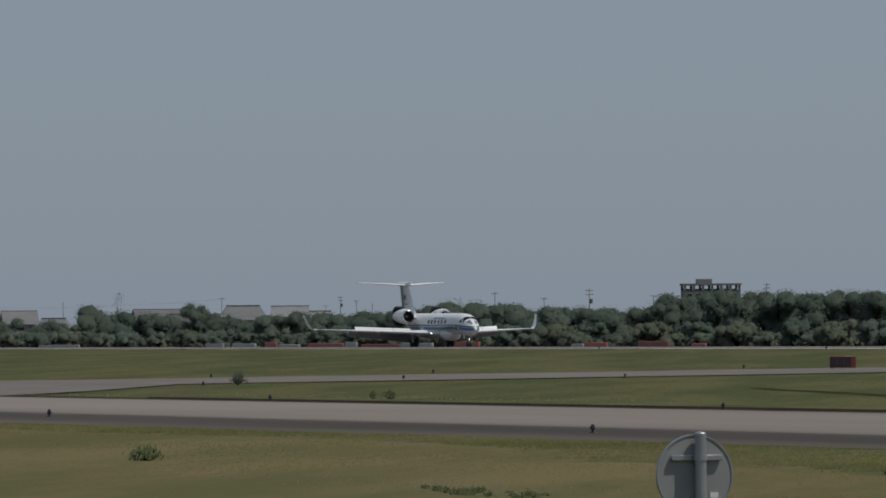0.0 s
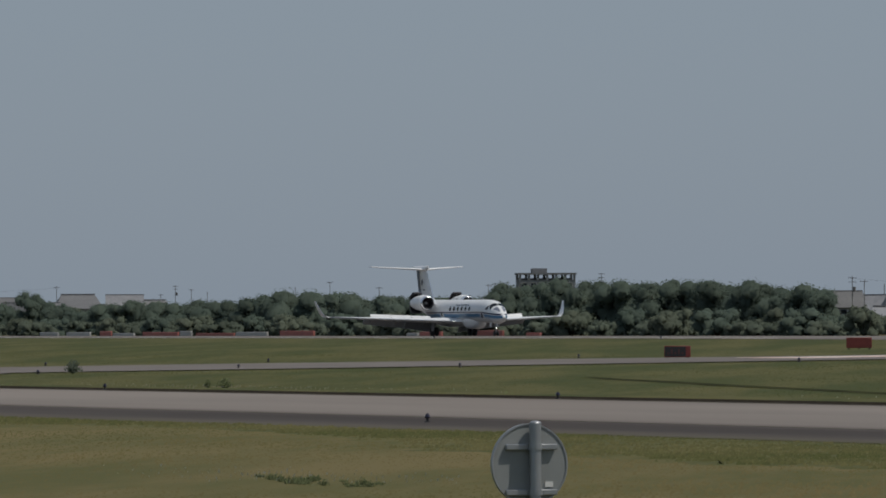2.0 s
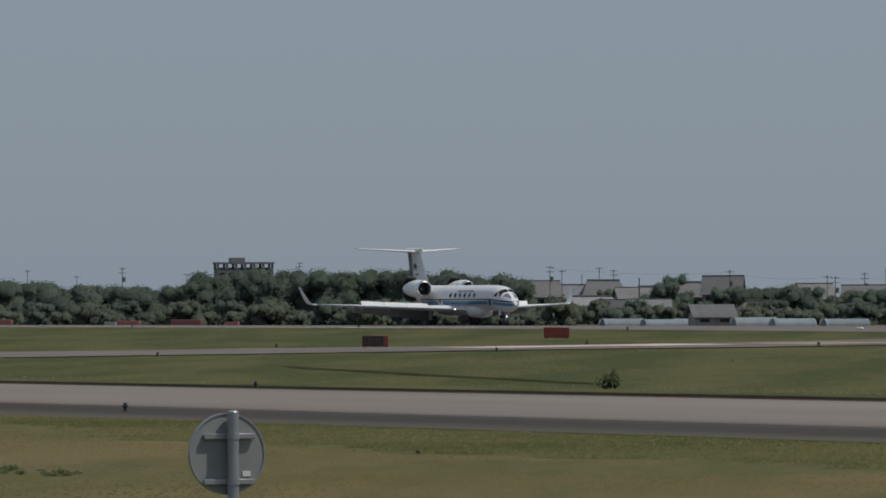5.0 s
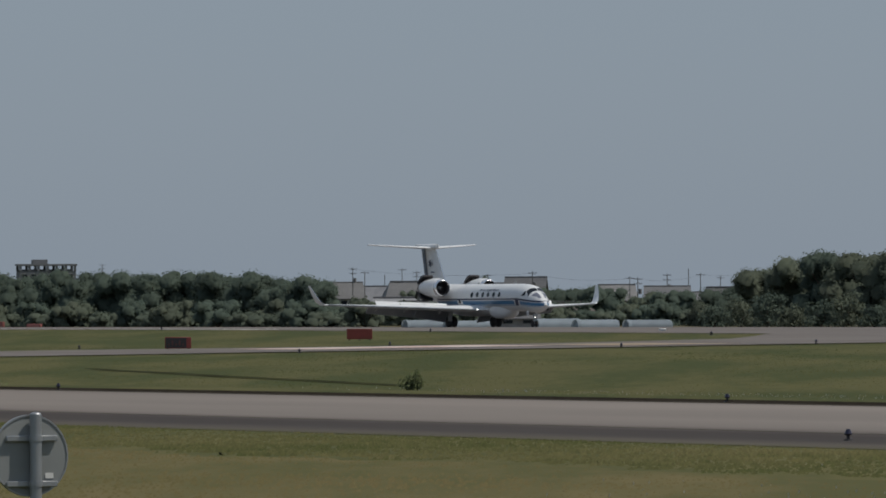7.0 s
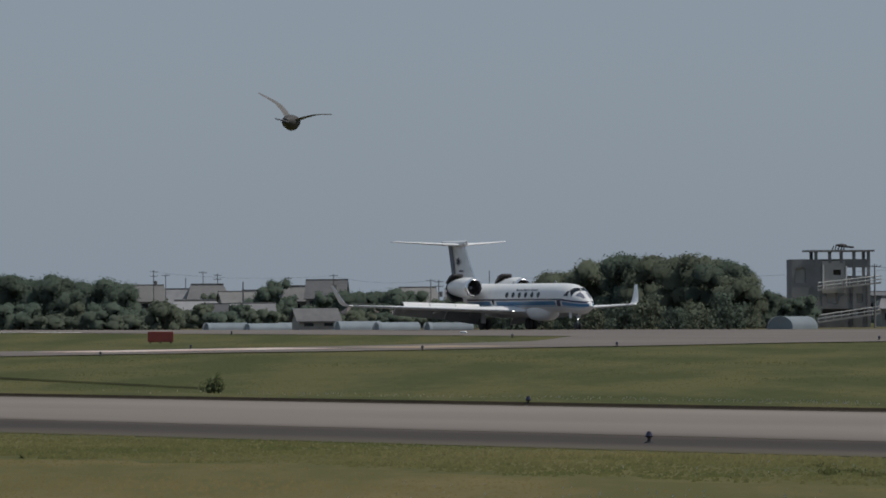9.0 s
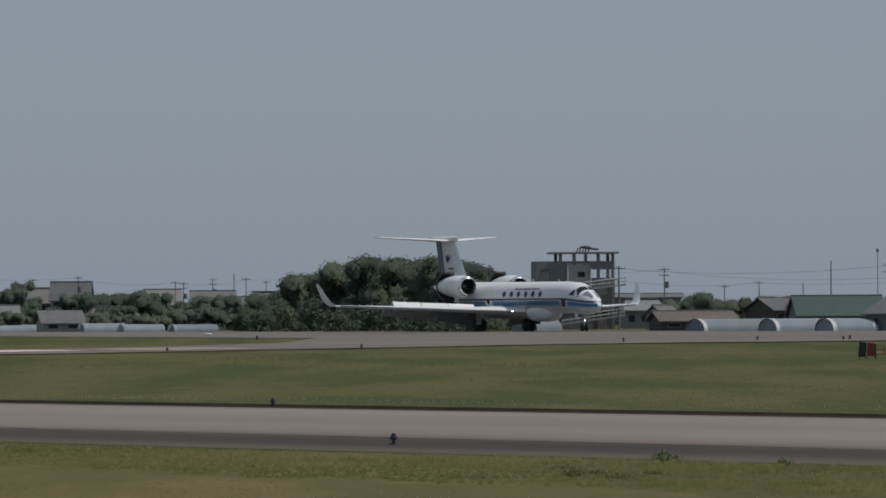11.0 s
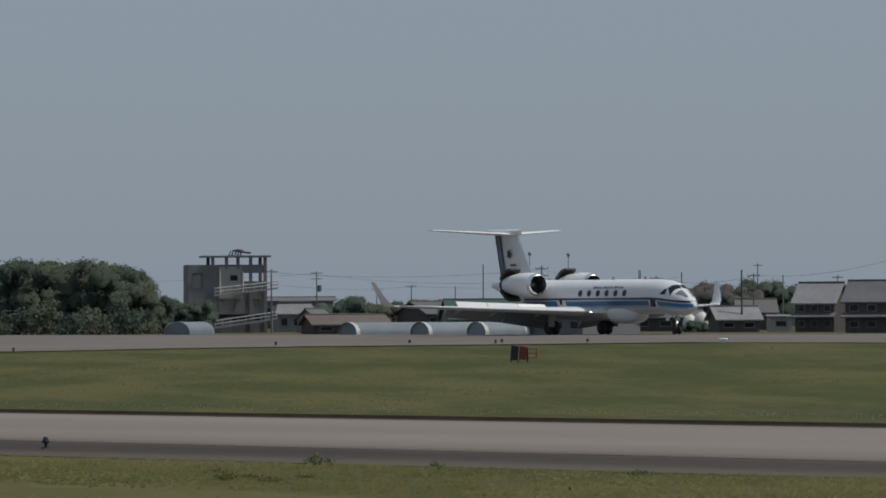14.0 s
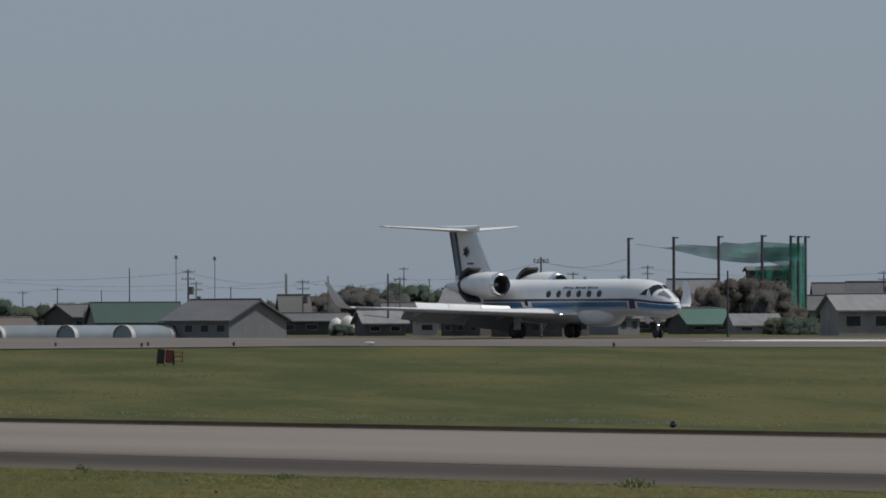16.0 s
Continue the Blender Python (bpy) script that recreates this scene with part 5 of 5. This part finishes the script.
def fuselage():
    xs = sorted(set(list(ST) + list(np.linspace(-12.2, 16.3, 90))), reverse=True)
    rings = []
    for x in xs:
        w, h, c = fus(x)
        rings.append([(x, w * math.cos(a), c + h * math.sin(a)) for a in np.linspace(0, 2 * math.pi, 40, endpoint=False)])
    body = part("fuselage", loft(rings), WHITE, plane)
    rings = []
    for x in np.linspace(6.2, -5.2, 22):
        u = (x - 0.5) / 5.75
        k = max(0.02, 1 - u * u) ** 0.5
        rings.append([(x, 1.28 * k * math.cos(a), 1.62 + 0.66 * k * math.sin(a)) for a in np.linspace(0, 2 * math.pi, 24, endpoint=False)])
    part("belly_fairing", loft(rings), WHITE, plane)
    # surveillance radome under the forward cabin
    rings = []
    for u in np.linspace(-0.985, 0.985, 15):
        k = (1 - abs(u) ** 3.0) ** 0.5
        rings.append([(7.0 + 2.4 * u, 0.90 * k * math.copysign(abs(math.cos(a)) ** 0.6, math.cos(a)), 1.72 + (0.98 if math.sin(a) < 0 else 0.3) * k * math.copysign(abs(math.sin(a)) ** 0.75, math.sin(a))) for a in np.linspace(0, 2 * math.pi, 24, endpoint=False)])
    part("radome", loft(rings), WHITE, plane, "white bulged radome under the belly")
    for side in (-1, 1):
        def nav_lo(x):
            return 2.44 - 0.25 * smooth_step(12.0, 16.2, x)

        def foot(x):
            return 2.04 - 0.17 * smooth_step(12.0, 16.2, x)
        part("navy_stripe", band(-6.2, 16.05, nav_lo, lambda x: nav_lo(x) + 0.15, side, 60), NAVY, body)
        for a, b in ((-6.4, -1.1), (0.15, 11.8), (12.95, 16.25)):
            part("blue_stripe", band(a, b, foot, lambda x: nav_lo(x) - 0.06, side, 30), BLUE, body)
            part("pale_stripe", band(a, min(b, 15.9), lambda x: foot(x) - 0.12, lambda x: foot(x) - 0.03, side, 30), PALEBLUE, body)
        part("slanted_bar", band(12.0, 12.70, lambda q: 1.93, lambda q: nav_lo(q) + 0.02, side, 5, 0.016, 0.30), NAVY, body)
        part("nose_panel", band(14.72, 15.6, lambda q: fus(q)[2] + fus(q)[1] * (0.62 + 0.2 * smooth_step(14.5, 15.6, q)), lambda q: fus(q)[2] + fus(q)[1] * 0.985, side, 16, 0.013), NOSEGREY, body)
        for k in range(6):
            part("cabin_window", oval(2.3 + 1.24 * k, 2.92, 0.30, 0.24, side), CABIN, body)
        part("hatch_window", oval(-0.5, 2.36, 0.2, 0.25, side, 0.016), GLASSY, body)
        # small lettering above the windows, as slanted bars
        x0 = 3.65
        for k in range(15):
            ln = (0.22, 0.14, 0.17, 0.12, 0.2)[k % 5]
            hi = 3.42 if k in (0, 5, 10) else 3.37 + 0.03 * (k % 2)
            part("lettering_bar", band(x0, x0 + ln, lambda q: 3.25, lambda q, hi=hi: hi, side, 3, 0.012, 0.25), NAVY, body)
            x0 += ln + (0.26 if k in (4, 9) else 0.09)
        part("cockpit_window", band(13.22, 13.86, lambda q: 2.80, lambda q: 2.84 + 0.36 * smooth_step(13.22, 13.70, q), side, 10, 0.016), GLASSY, body)
        w = B()
        vs = []
        for xx, yy in ((13.84, 0.78), (14.13, 0.04), (14.54, 0.04), (14.34, 0.92)):
            ww, hh, cc = fus(xx)
            vs.append(w.verts.new((xx, side * yy, cc + hh)))
        w.faces.new(vs)
        bmesh.ops.subdivide_edges(w, edges=list(w.edges), cuts=4, use_grid_fill=True)
        for v in w.verts:
            ww, hh, cc = fus(v.co.x)
            v.co.z = cc + (hh + 0.02) * math.sqrt(max(0, 1 - (v.co.y / (ww + 0.01)) ** 2))
        part("windscreen", w, GLASSY, body)
    for x in (9.5, 5.0, 1.2):
        bm = B()
        box(bm, x - 0.2, x + 0.15, -0.02, 0.02, 3.86, 4.08, 0.01)
        part("antenna", bm, GREYPAINT, body)


def wings():
    for side in (-1, 1):
        rows = [(side * s, le, z, c, k) for s, le, z, c, k in ((0.6, 5.2, 1.52, 6.9, 1.0), (1.6, 4.4, 1.56, 6.1, 1.0), (4.6, 2.5, 1.68, 4.3, 0.95), (9.0, -0.05, 1.87, 2.9, 0.9), (13.2, -2.55, 2.05, 1.65, 0.8), (13.5, -2.75, 2.10, 1.5, 0.8))]
        wing = part("wing", loft(wing_rings(rows)), WHITE, plane)
        rings = []
        for y, x, z, c in ((13.45, -2.75, 2.10, 1.5), (13.75, -3.05, 2.35, 1.3), (14.0, -3.5, 2.9, 1.0), (14.28, -4.25, 3.80, 0.55)):
            rings.append([(x - u * c, side * (y + v * c * 0.7), z) for u, v in FOIL])
        part("winglet", loft(rings), WHITE, wing)
        lip = [[(x - u * 0.1, side * (y + v * 0.35), z) for u, v in FOIL] for y, x, z in ((13.77, -3.02, 2.37), (14.0, -3.48, 2.9), (14.27, -4.23, 3.79))]
        part("winglet_edge", loft(lip), CHROME, wing)

        def on_wing(s, u, dz=0.0):
            le = np.interp(s, (0.6, 1.6, 4.6, 9.0, 13.5), (5.2, 4.4, 2.5, -0.05, -2.75))
            c = np.interp(s, (0.6, 1.6, 4.6, 9.0, 13.5), (6.9, 6.1, 4.3, 2.9, 1.5))
            z = np.interp(s, (0.6, 1.6, 4.6, 9.0, 13.5), (1.52, 1.56, 1.68, 1.87, 2.10))
            return Vector((le - u * c, side * s, z + dz)), c
        # raised spoilers, in three panels
        for s0, s1 in ((2.5, 4.5), (4.55, 6.6), (6.65, 8.7)):
            rings = []
            for s in (s0, s1):
                p, c = on_wing(s, 0.70, 0.05)
                rings.append([p, p + Vector((0.03, 0, 0.02)), p + Vector((-0.42, 0, 0.50)), p + Vector((-0.46, 0, 0.47))])
            part("spoiler", loft(rings), WHITE, wing)
        # lowered flaps
        for s0, s1 in ((1.4, 4.9), (4.95, 9.2)):
            rings = []
            for s in (s0, s1):
                p, c = on_wing(s, 0.97, -0.05)
                rings.append([p + Vector((0.25, 0, 0.02)), p + Vector((-0.10, 0, 0.03)), p + Vector((-0.26 * c ** 0.9 * 0.8, 0, -0.20 * c ** 0.9)), p + Vector((-0.25 * c ** 0.9 * 0.8, 0, -0.215 * c ** 0.9)), p + Vector((0.1, 0, -0.08))])
            part("flap", loft(rings), GREYPAINT, wing)
        for s in (2.9, 6.0, 8.6):
            p, c = on_wing(s, 0.80, -0.14)
            bm = ball(B(), (0, 0, 0), (0.9, 0.11, 0.15))
            bmesh.ops.transform(bm, matrix=Matrix.Translation(p) @ pose(0, 0, 0, 0, -14, 0), verts=bm.verts)
            part("flap_fairing", bm, GREYPAINT, wing)
        rings = [[(le - u * 0.12, side * s, z + v * 1.2) for u, v in FOIL] for s, le, z in ((1.7, 4.36, 1.565), (4.6, 2.53, 1.68), (9.0, -0.02, 1.87), (13.2, -2.52, 2.05))]
        part("leading_edge", loft(rings), STEEL, wing)
        if side < 0:
            part("landing_light", ball(B(), (4.45, -1.55, 1.58), (0.05, 0.07, 0.05)), LAMP, wing)
        else:
            part("landing_light", ball(B(), (4.45, 1.55, 1.58), (0.04, 0.05, 0.04)), LAMP, wing)


def ring_x(x, r, cy, cz, n=32, squash=1.0):
    return [(x, cy + r * math.cos(a), cz + r * squash * math.sin(a)) for a in np.linspace(0, 2 * math.pi, n, endpoint=False)]


def engines():
    for side in (-1, 1):
        cy, cz = side * 2.30, 3.58
        back = pose(-0.36, 0, 0)
        prof = ((-1.42, 0.70), (-1.6, 0.78), (-2.2, 0.86), (-3.2, 0.87), (-4.2, 0.80), (-5.0, 0.70), (-5.7, 0.58))
        nac = part("engine_nacelle", loft([ring_x(x, r, cy, cz) for x, r in prof], caps=False), WHITE, plane)
        lip = ((-1.75, 0.805), (-1.5, 0.76), (-1.38, 0.70), (-1.36, 0.665), (-1.42, 0.635), (-1.7, 0.60))
        part("intake_lip", loft([ring_x(x, r, cy, cz) for x, r in lip], caps=False), CHROME, nac)
        part("intake_duct", loft([ring_x(x, r, cy, cz) for x, r in ((-1.7, 0.60), (-2.4, 0.58), (-2.5, 0.02))], caps=False), DARKMETAL, nac)
        bm = B()
        for k in range(18):
            a = k * 2 * math.pi / 18
            box(bm, -0.02, 0.02, 0.12, 0.56, -0.04, 0.04, m=Matrix.Translation((-2.2, cy, cz)) @ Matrix.Rotation(a, 4, "X") @ Matrix.Rotation(0.6, 4, "Y"))
        part("fan", bm, DARKMETAL, nac, smooth=False)
        part("spinner", rod(B(), (-2.2, cy, cz), (-1.85, cy, cz), 0.15, 0.02, 12), GREYPAINT, nac)
        part("pylon", loft(wing_rings([(side * 0.75, -2.9, 3.45, 2.6, 1.2), (side * 1.9, -2.9, 3.52, 2.5, 1.2)])), WHITE, nac)
        part("exhaust", loft([ring_x(x, r, cy, cz) for x, r in ((-5.2, 0.52), (-6.3, 0.44), (-6.3, 0.40), (-5.2, 0.05))], caps=False), DARKMETAL, nac)
        # open clamshell reverser doors, above and below the pipe
        for up in (1, -1):
            rings = []
            for u in np.linspace(0, 1, 7):
                x = -6.0 + 1.15 * u
                z = cz + up * (0.42 + 0.78 * math.sin(u * 1.4))
                hw = 0.60 * math.sqrt(1 - (0.7 * u) ** 2)
                rings.append([(x - 0.10 * (1 - (q / hw) ** 2) + t_, cy + q, z + up * 0.18 * (1 - (q / hw) ** 2) * (1 - u) - up * t_ * 0.5) for t_ in (0.0, 0.24) for q in (np.linspace(-hw, hw, 7) if t_ == 0 else np.linspace(hw, -hw, 7))])
            part("reverser_door", loft(rings), DARKMETAL, nac)
        nac.matrix_local = back


def tail():
    fin = part("fin", loft(wing_rings([(3.7, -5.2, 0, 6.0, 0.75), (4.1, -6.4, 0, 5.0, 0.8), (4.5, -6.85, 0, 4.5, 0.85), (7.35, -8.85, 0, 3.35, 0.9)], up=True)), WHITE, plane)
    lip = wing_rings([(4.2, -6.50, 0, 0.34, 1.9), (7.30, -8.76, 0, 0.34, 1.9)], up=True)
    part("fin_edge", loft(lip), CHROME, fin)
    rings = []
    for x, r in ((-8.3, 0.04), (-8.45, 0.2), (-8.9, 0.27), (-9.8, 0.25), (-11.6, 0.20), (-12.8, 0.13), (-13.4, 0.04)):
        rings.append([(x, r * math.cos(a), 7.63 - r + r * math.sin(a)) for a in np.linspace(0, 2 * math.pi, 16, endpoint=False)])
    part("tail_bullet", loft(rings), WHITE, fin)
    for side in (-1, 1):
        part("tailplane", loft(wing_rings([(side * 0.1, -9.1, 7.24, 3.0, 0.8), (side * 5.2, -11.5, 7.56, 1.25, 0.8), (side * 5.36, -11.8, 7.57, 0.8, 0.7)])), WHITE, fin)
        for xo, w, m in ((0.0, 0.20, NAVY), (0.24, 0.50, PALEBLUE), (0.78, 0.17, NAVY)):
            bm = B()
            vs = []
            for z, te in ((4.25, -11.35), (7.2, -12.12)):
                for q in (0.12, 0.12 + w):
                    u_te = (q + xo) / np.interp(z, (4.25, 7.2), (4.7, 3.4))
                    th = np.interp(1 - u_te, (0, 0.3, 0.5, 0.75, 1.0), (0, 0.068, 0.06, 0.036, 0.0)) * np.interp(z, (4.25, 7.2), (4.7, 3.4)) * 0.88
                    vs.append(bm.verts.new((te + q + xo, side * (th + 0.012), z)))
            bm.faces.new((vs[0], vs[1], vs[3], vs[2]))
            bmesh.ops.solidify(bm, geom=list(bm.faces), thickness=0.006)
            part("tail_stripe", bm, m, fin)
        bm = B()
        for k in range(5):
            a = k * 2 * math.pi / 5 + 0.3
            box(bm, -0.10, 0.10, -0.005, 0.005, 0.02, 0.34, m=Matrix.Translation((-9.6, side * 0.245, 5.85)) @ Matrix.Rotation(a, 4, "Y"))
        part("emblem", bm, NAVY, fin, smooth=False)
        part("lettering_bar", box(B(), -9.4, -8.6, side * 0.25 - 0.006, side * 0.25 + 0.006, 4.98, 5.1), NAVY, fin)


def wheel(parent, x, y, r, w):
    prof = ((0, r * 0.62), (0.02, r * 0.9), (0.25, r), (0.75, r), (0.98, r * 0.9), (1.0, r * 0.62))
    tyre = [[(x + q * math.cos(a), y - w / 2 + u * w, r + q * math.sin(a)) for a in np.linspace(0, 2 * math.pi, 28, endpoint=False)] for u, q in prof]
    wh = part("wheel", loft(tyre), RUBBER, parent)
    part("rim", rod(B(), (x, y - w / 2 - 0.015, r), (x, y + w / 2 + 0.015, r), r * 0.45, None, 18), DARKMETAL, wh)


def gear():
    for side in (-1, 1):
        leg = part("main_gear_leg", rod(rod(B(), (-0.1, side * 2.19, 0.45), (-0.05, side * 2.19, 1.6), 0.10, 0.13, 12), (-0.05, side * 2.1, 1.5), (0.9, side * 1.4, 1.5), 0.06, None, 8), STEEL, plane)
        for dy in (-0.24, 0.24):
            wheel(leg, 0, side * 2.19 + dy, 0.48, 0.38)
        part("axle", rod(B(), (0, side * 2.19 - 0.3, 0.46), (0, side * 2.19 + 0.3, 0.46), 0.07, None, 10), DARKMETAL, leg)
        part("gear_door", box(B(), 0.25, 1.1, side * 2.62 - 0.03, side * 2.62 + 0.03, 0.55, 1.55, 0.02, pose(0, 0, 0, 0, 0, 0)), GREYPAINT, leg)
    nose = part("nose_gear_leg", rod(rod(B(), (13.72, 0, 0.28), (13.6, 0, 1.6), 0.07, 0.09, 10), (13.65, 0, 0.9), (12.7, 0, 1.6), 0.045, None, 8), STEEL, plane)
    for dy in (-0.18, 0.18):
        wheel(nose, 13.72, dy, 0.28, 0.18)
    part("taxi_light", ball(B(), (13.84, 0, 0.86), 0.045), LAMP, nose)
    for dy in (-0.42, 0.42):
        part("nose_gear_door", box(B(), 12.95, 13.45, dy - 0.02, dy + 0.02, 0.95, 1.55, 0.02), WHITE, nose)


fuselage()
wings()
engines()
tail()
gear()

# ---- the bird ----
bird = thing("bird", "dark pigeon-sized bird in flapping flight", "bird")


def bird_body():
    rings = []
    for x, r, z in ((0.17, 0.004, 0.01), (0.14, 0.022, 0.012), (0.11, 0.03, 0.012), (0.07, 0.045, 0.0), (0.0, 0.062, -0.01), (-0.07, 0.052, -0.005), (-0.12, 0.03, 0.0), (-0.15, 0.02, 0.004)):
        rings.append([(x * 1.12, 1.3 * r * math.cos(a), z + r * 1.2 * math.sin(a)) for a in np.linspace(0, 2 * math.pi, 14, endpoint=False)])
    body = part("body", loft(rings), FEATHER, bird)
    part("beak", rod(B(), (0.165, 0, 0.01), (0.195, 0, 0.005), 0.008, 0.001, 8), DARKMETAL, body)
    fan = [[(-0.13 - 0.13 * u, (0.02 + 0.05 * u) * s, 0.004 + t_) for t_ in (0.004, -0.004) for s in ((-1, 0, 1) if t_ > 0 else (1, 0, -1))] for u in (0, 0.5, 1)]
    part("tail", loft(fan), FEATHER, body)


def bird_wing(side):
    w = new("wing")
    w.parent = bird
    rings = []
    for s, le, c, z in ((0.0, 0.075, 0.17, 0.0), (0.09, 0.095, 0.17, 0.016), (0.18, 0.10, 0.15, 0.020), (0.26, 0.06, 0.12, 0.008), (0.33, 0.0, 0.08, -0.006), (0.37, -0.04, 0.03, -0.014)):
        rings.append([(le - u * c, side * s, z + v * 0.09) for u, v in FOIL])
    me = link_bm("wing_feathers", loft(rings), FEATHER_PALE)
    me.parent = w
    return w


bird_body()
BIRD_WINGS = [bird_wing(1), bird_wing(-1)]


def motions():
    rows = []
    for k in range(33):
        t = k * 0.5
        s = -844.392 + 34.1030 * t - 0.726265 * t ** 2 + 0.0133446 * t ** 3
        rows.append((t, pose(s, 273.5, 1.83)))
    walk(plane, rows)
    course = [(8.6, -65.7, 24.2, 5.75), (8.8, -65.04, 25.8, 5.47), (8.9, -64.65, 26.77, 5.32), (9.0, -64.23, 27.77, 5.06), (9.1, -63.78, 28.82, 4.79), (9.2, -63.29, 29.88, 4.68), (9.3, -62.69, 31.12, 4.55), (9.4, -62.09, 32.3, 4.63), (9.6, -60.6, 34.9, 4.9)]
    flight = [(0.0, pose(-86, -12, 14, 0, 0, 136)), (7.6, pose(-70.5, 14.5, 8.0, 0, 0, 136))]
    flight += [(t, pose(x, y, z, 16 if t < 9.25 else -16, 0, 136)) for t, x, y, z in course]
    flight += [(11.0, pose(-50, 55, 7, 0, 0, 136)), (16.0, pose(-5, 150, 22, 0, 0, 136))]
    walk(bird, flight)
    beats = [(0.0, 10), (8.7, 12), (8.8, -26), (8.9, 2), (9.0, 26), (9.1, -20), (9.2, 30), (9.3, -20), (9.4, 34), (9.5, -18), (16.0, 10)]
    walk(BIRD_WINGS[0], [(t, pose(0.02, 0.035, 0.02, a, 0, 0)) for t, a in beats])
    walk(BIRD_WINGS[1], [(t, pose(0.02, -0.035, 0.02, -a, 0, 0)) for t, a in beats])


motions()
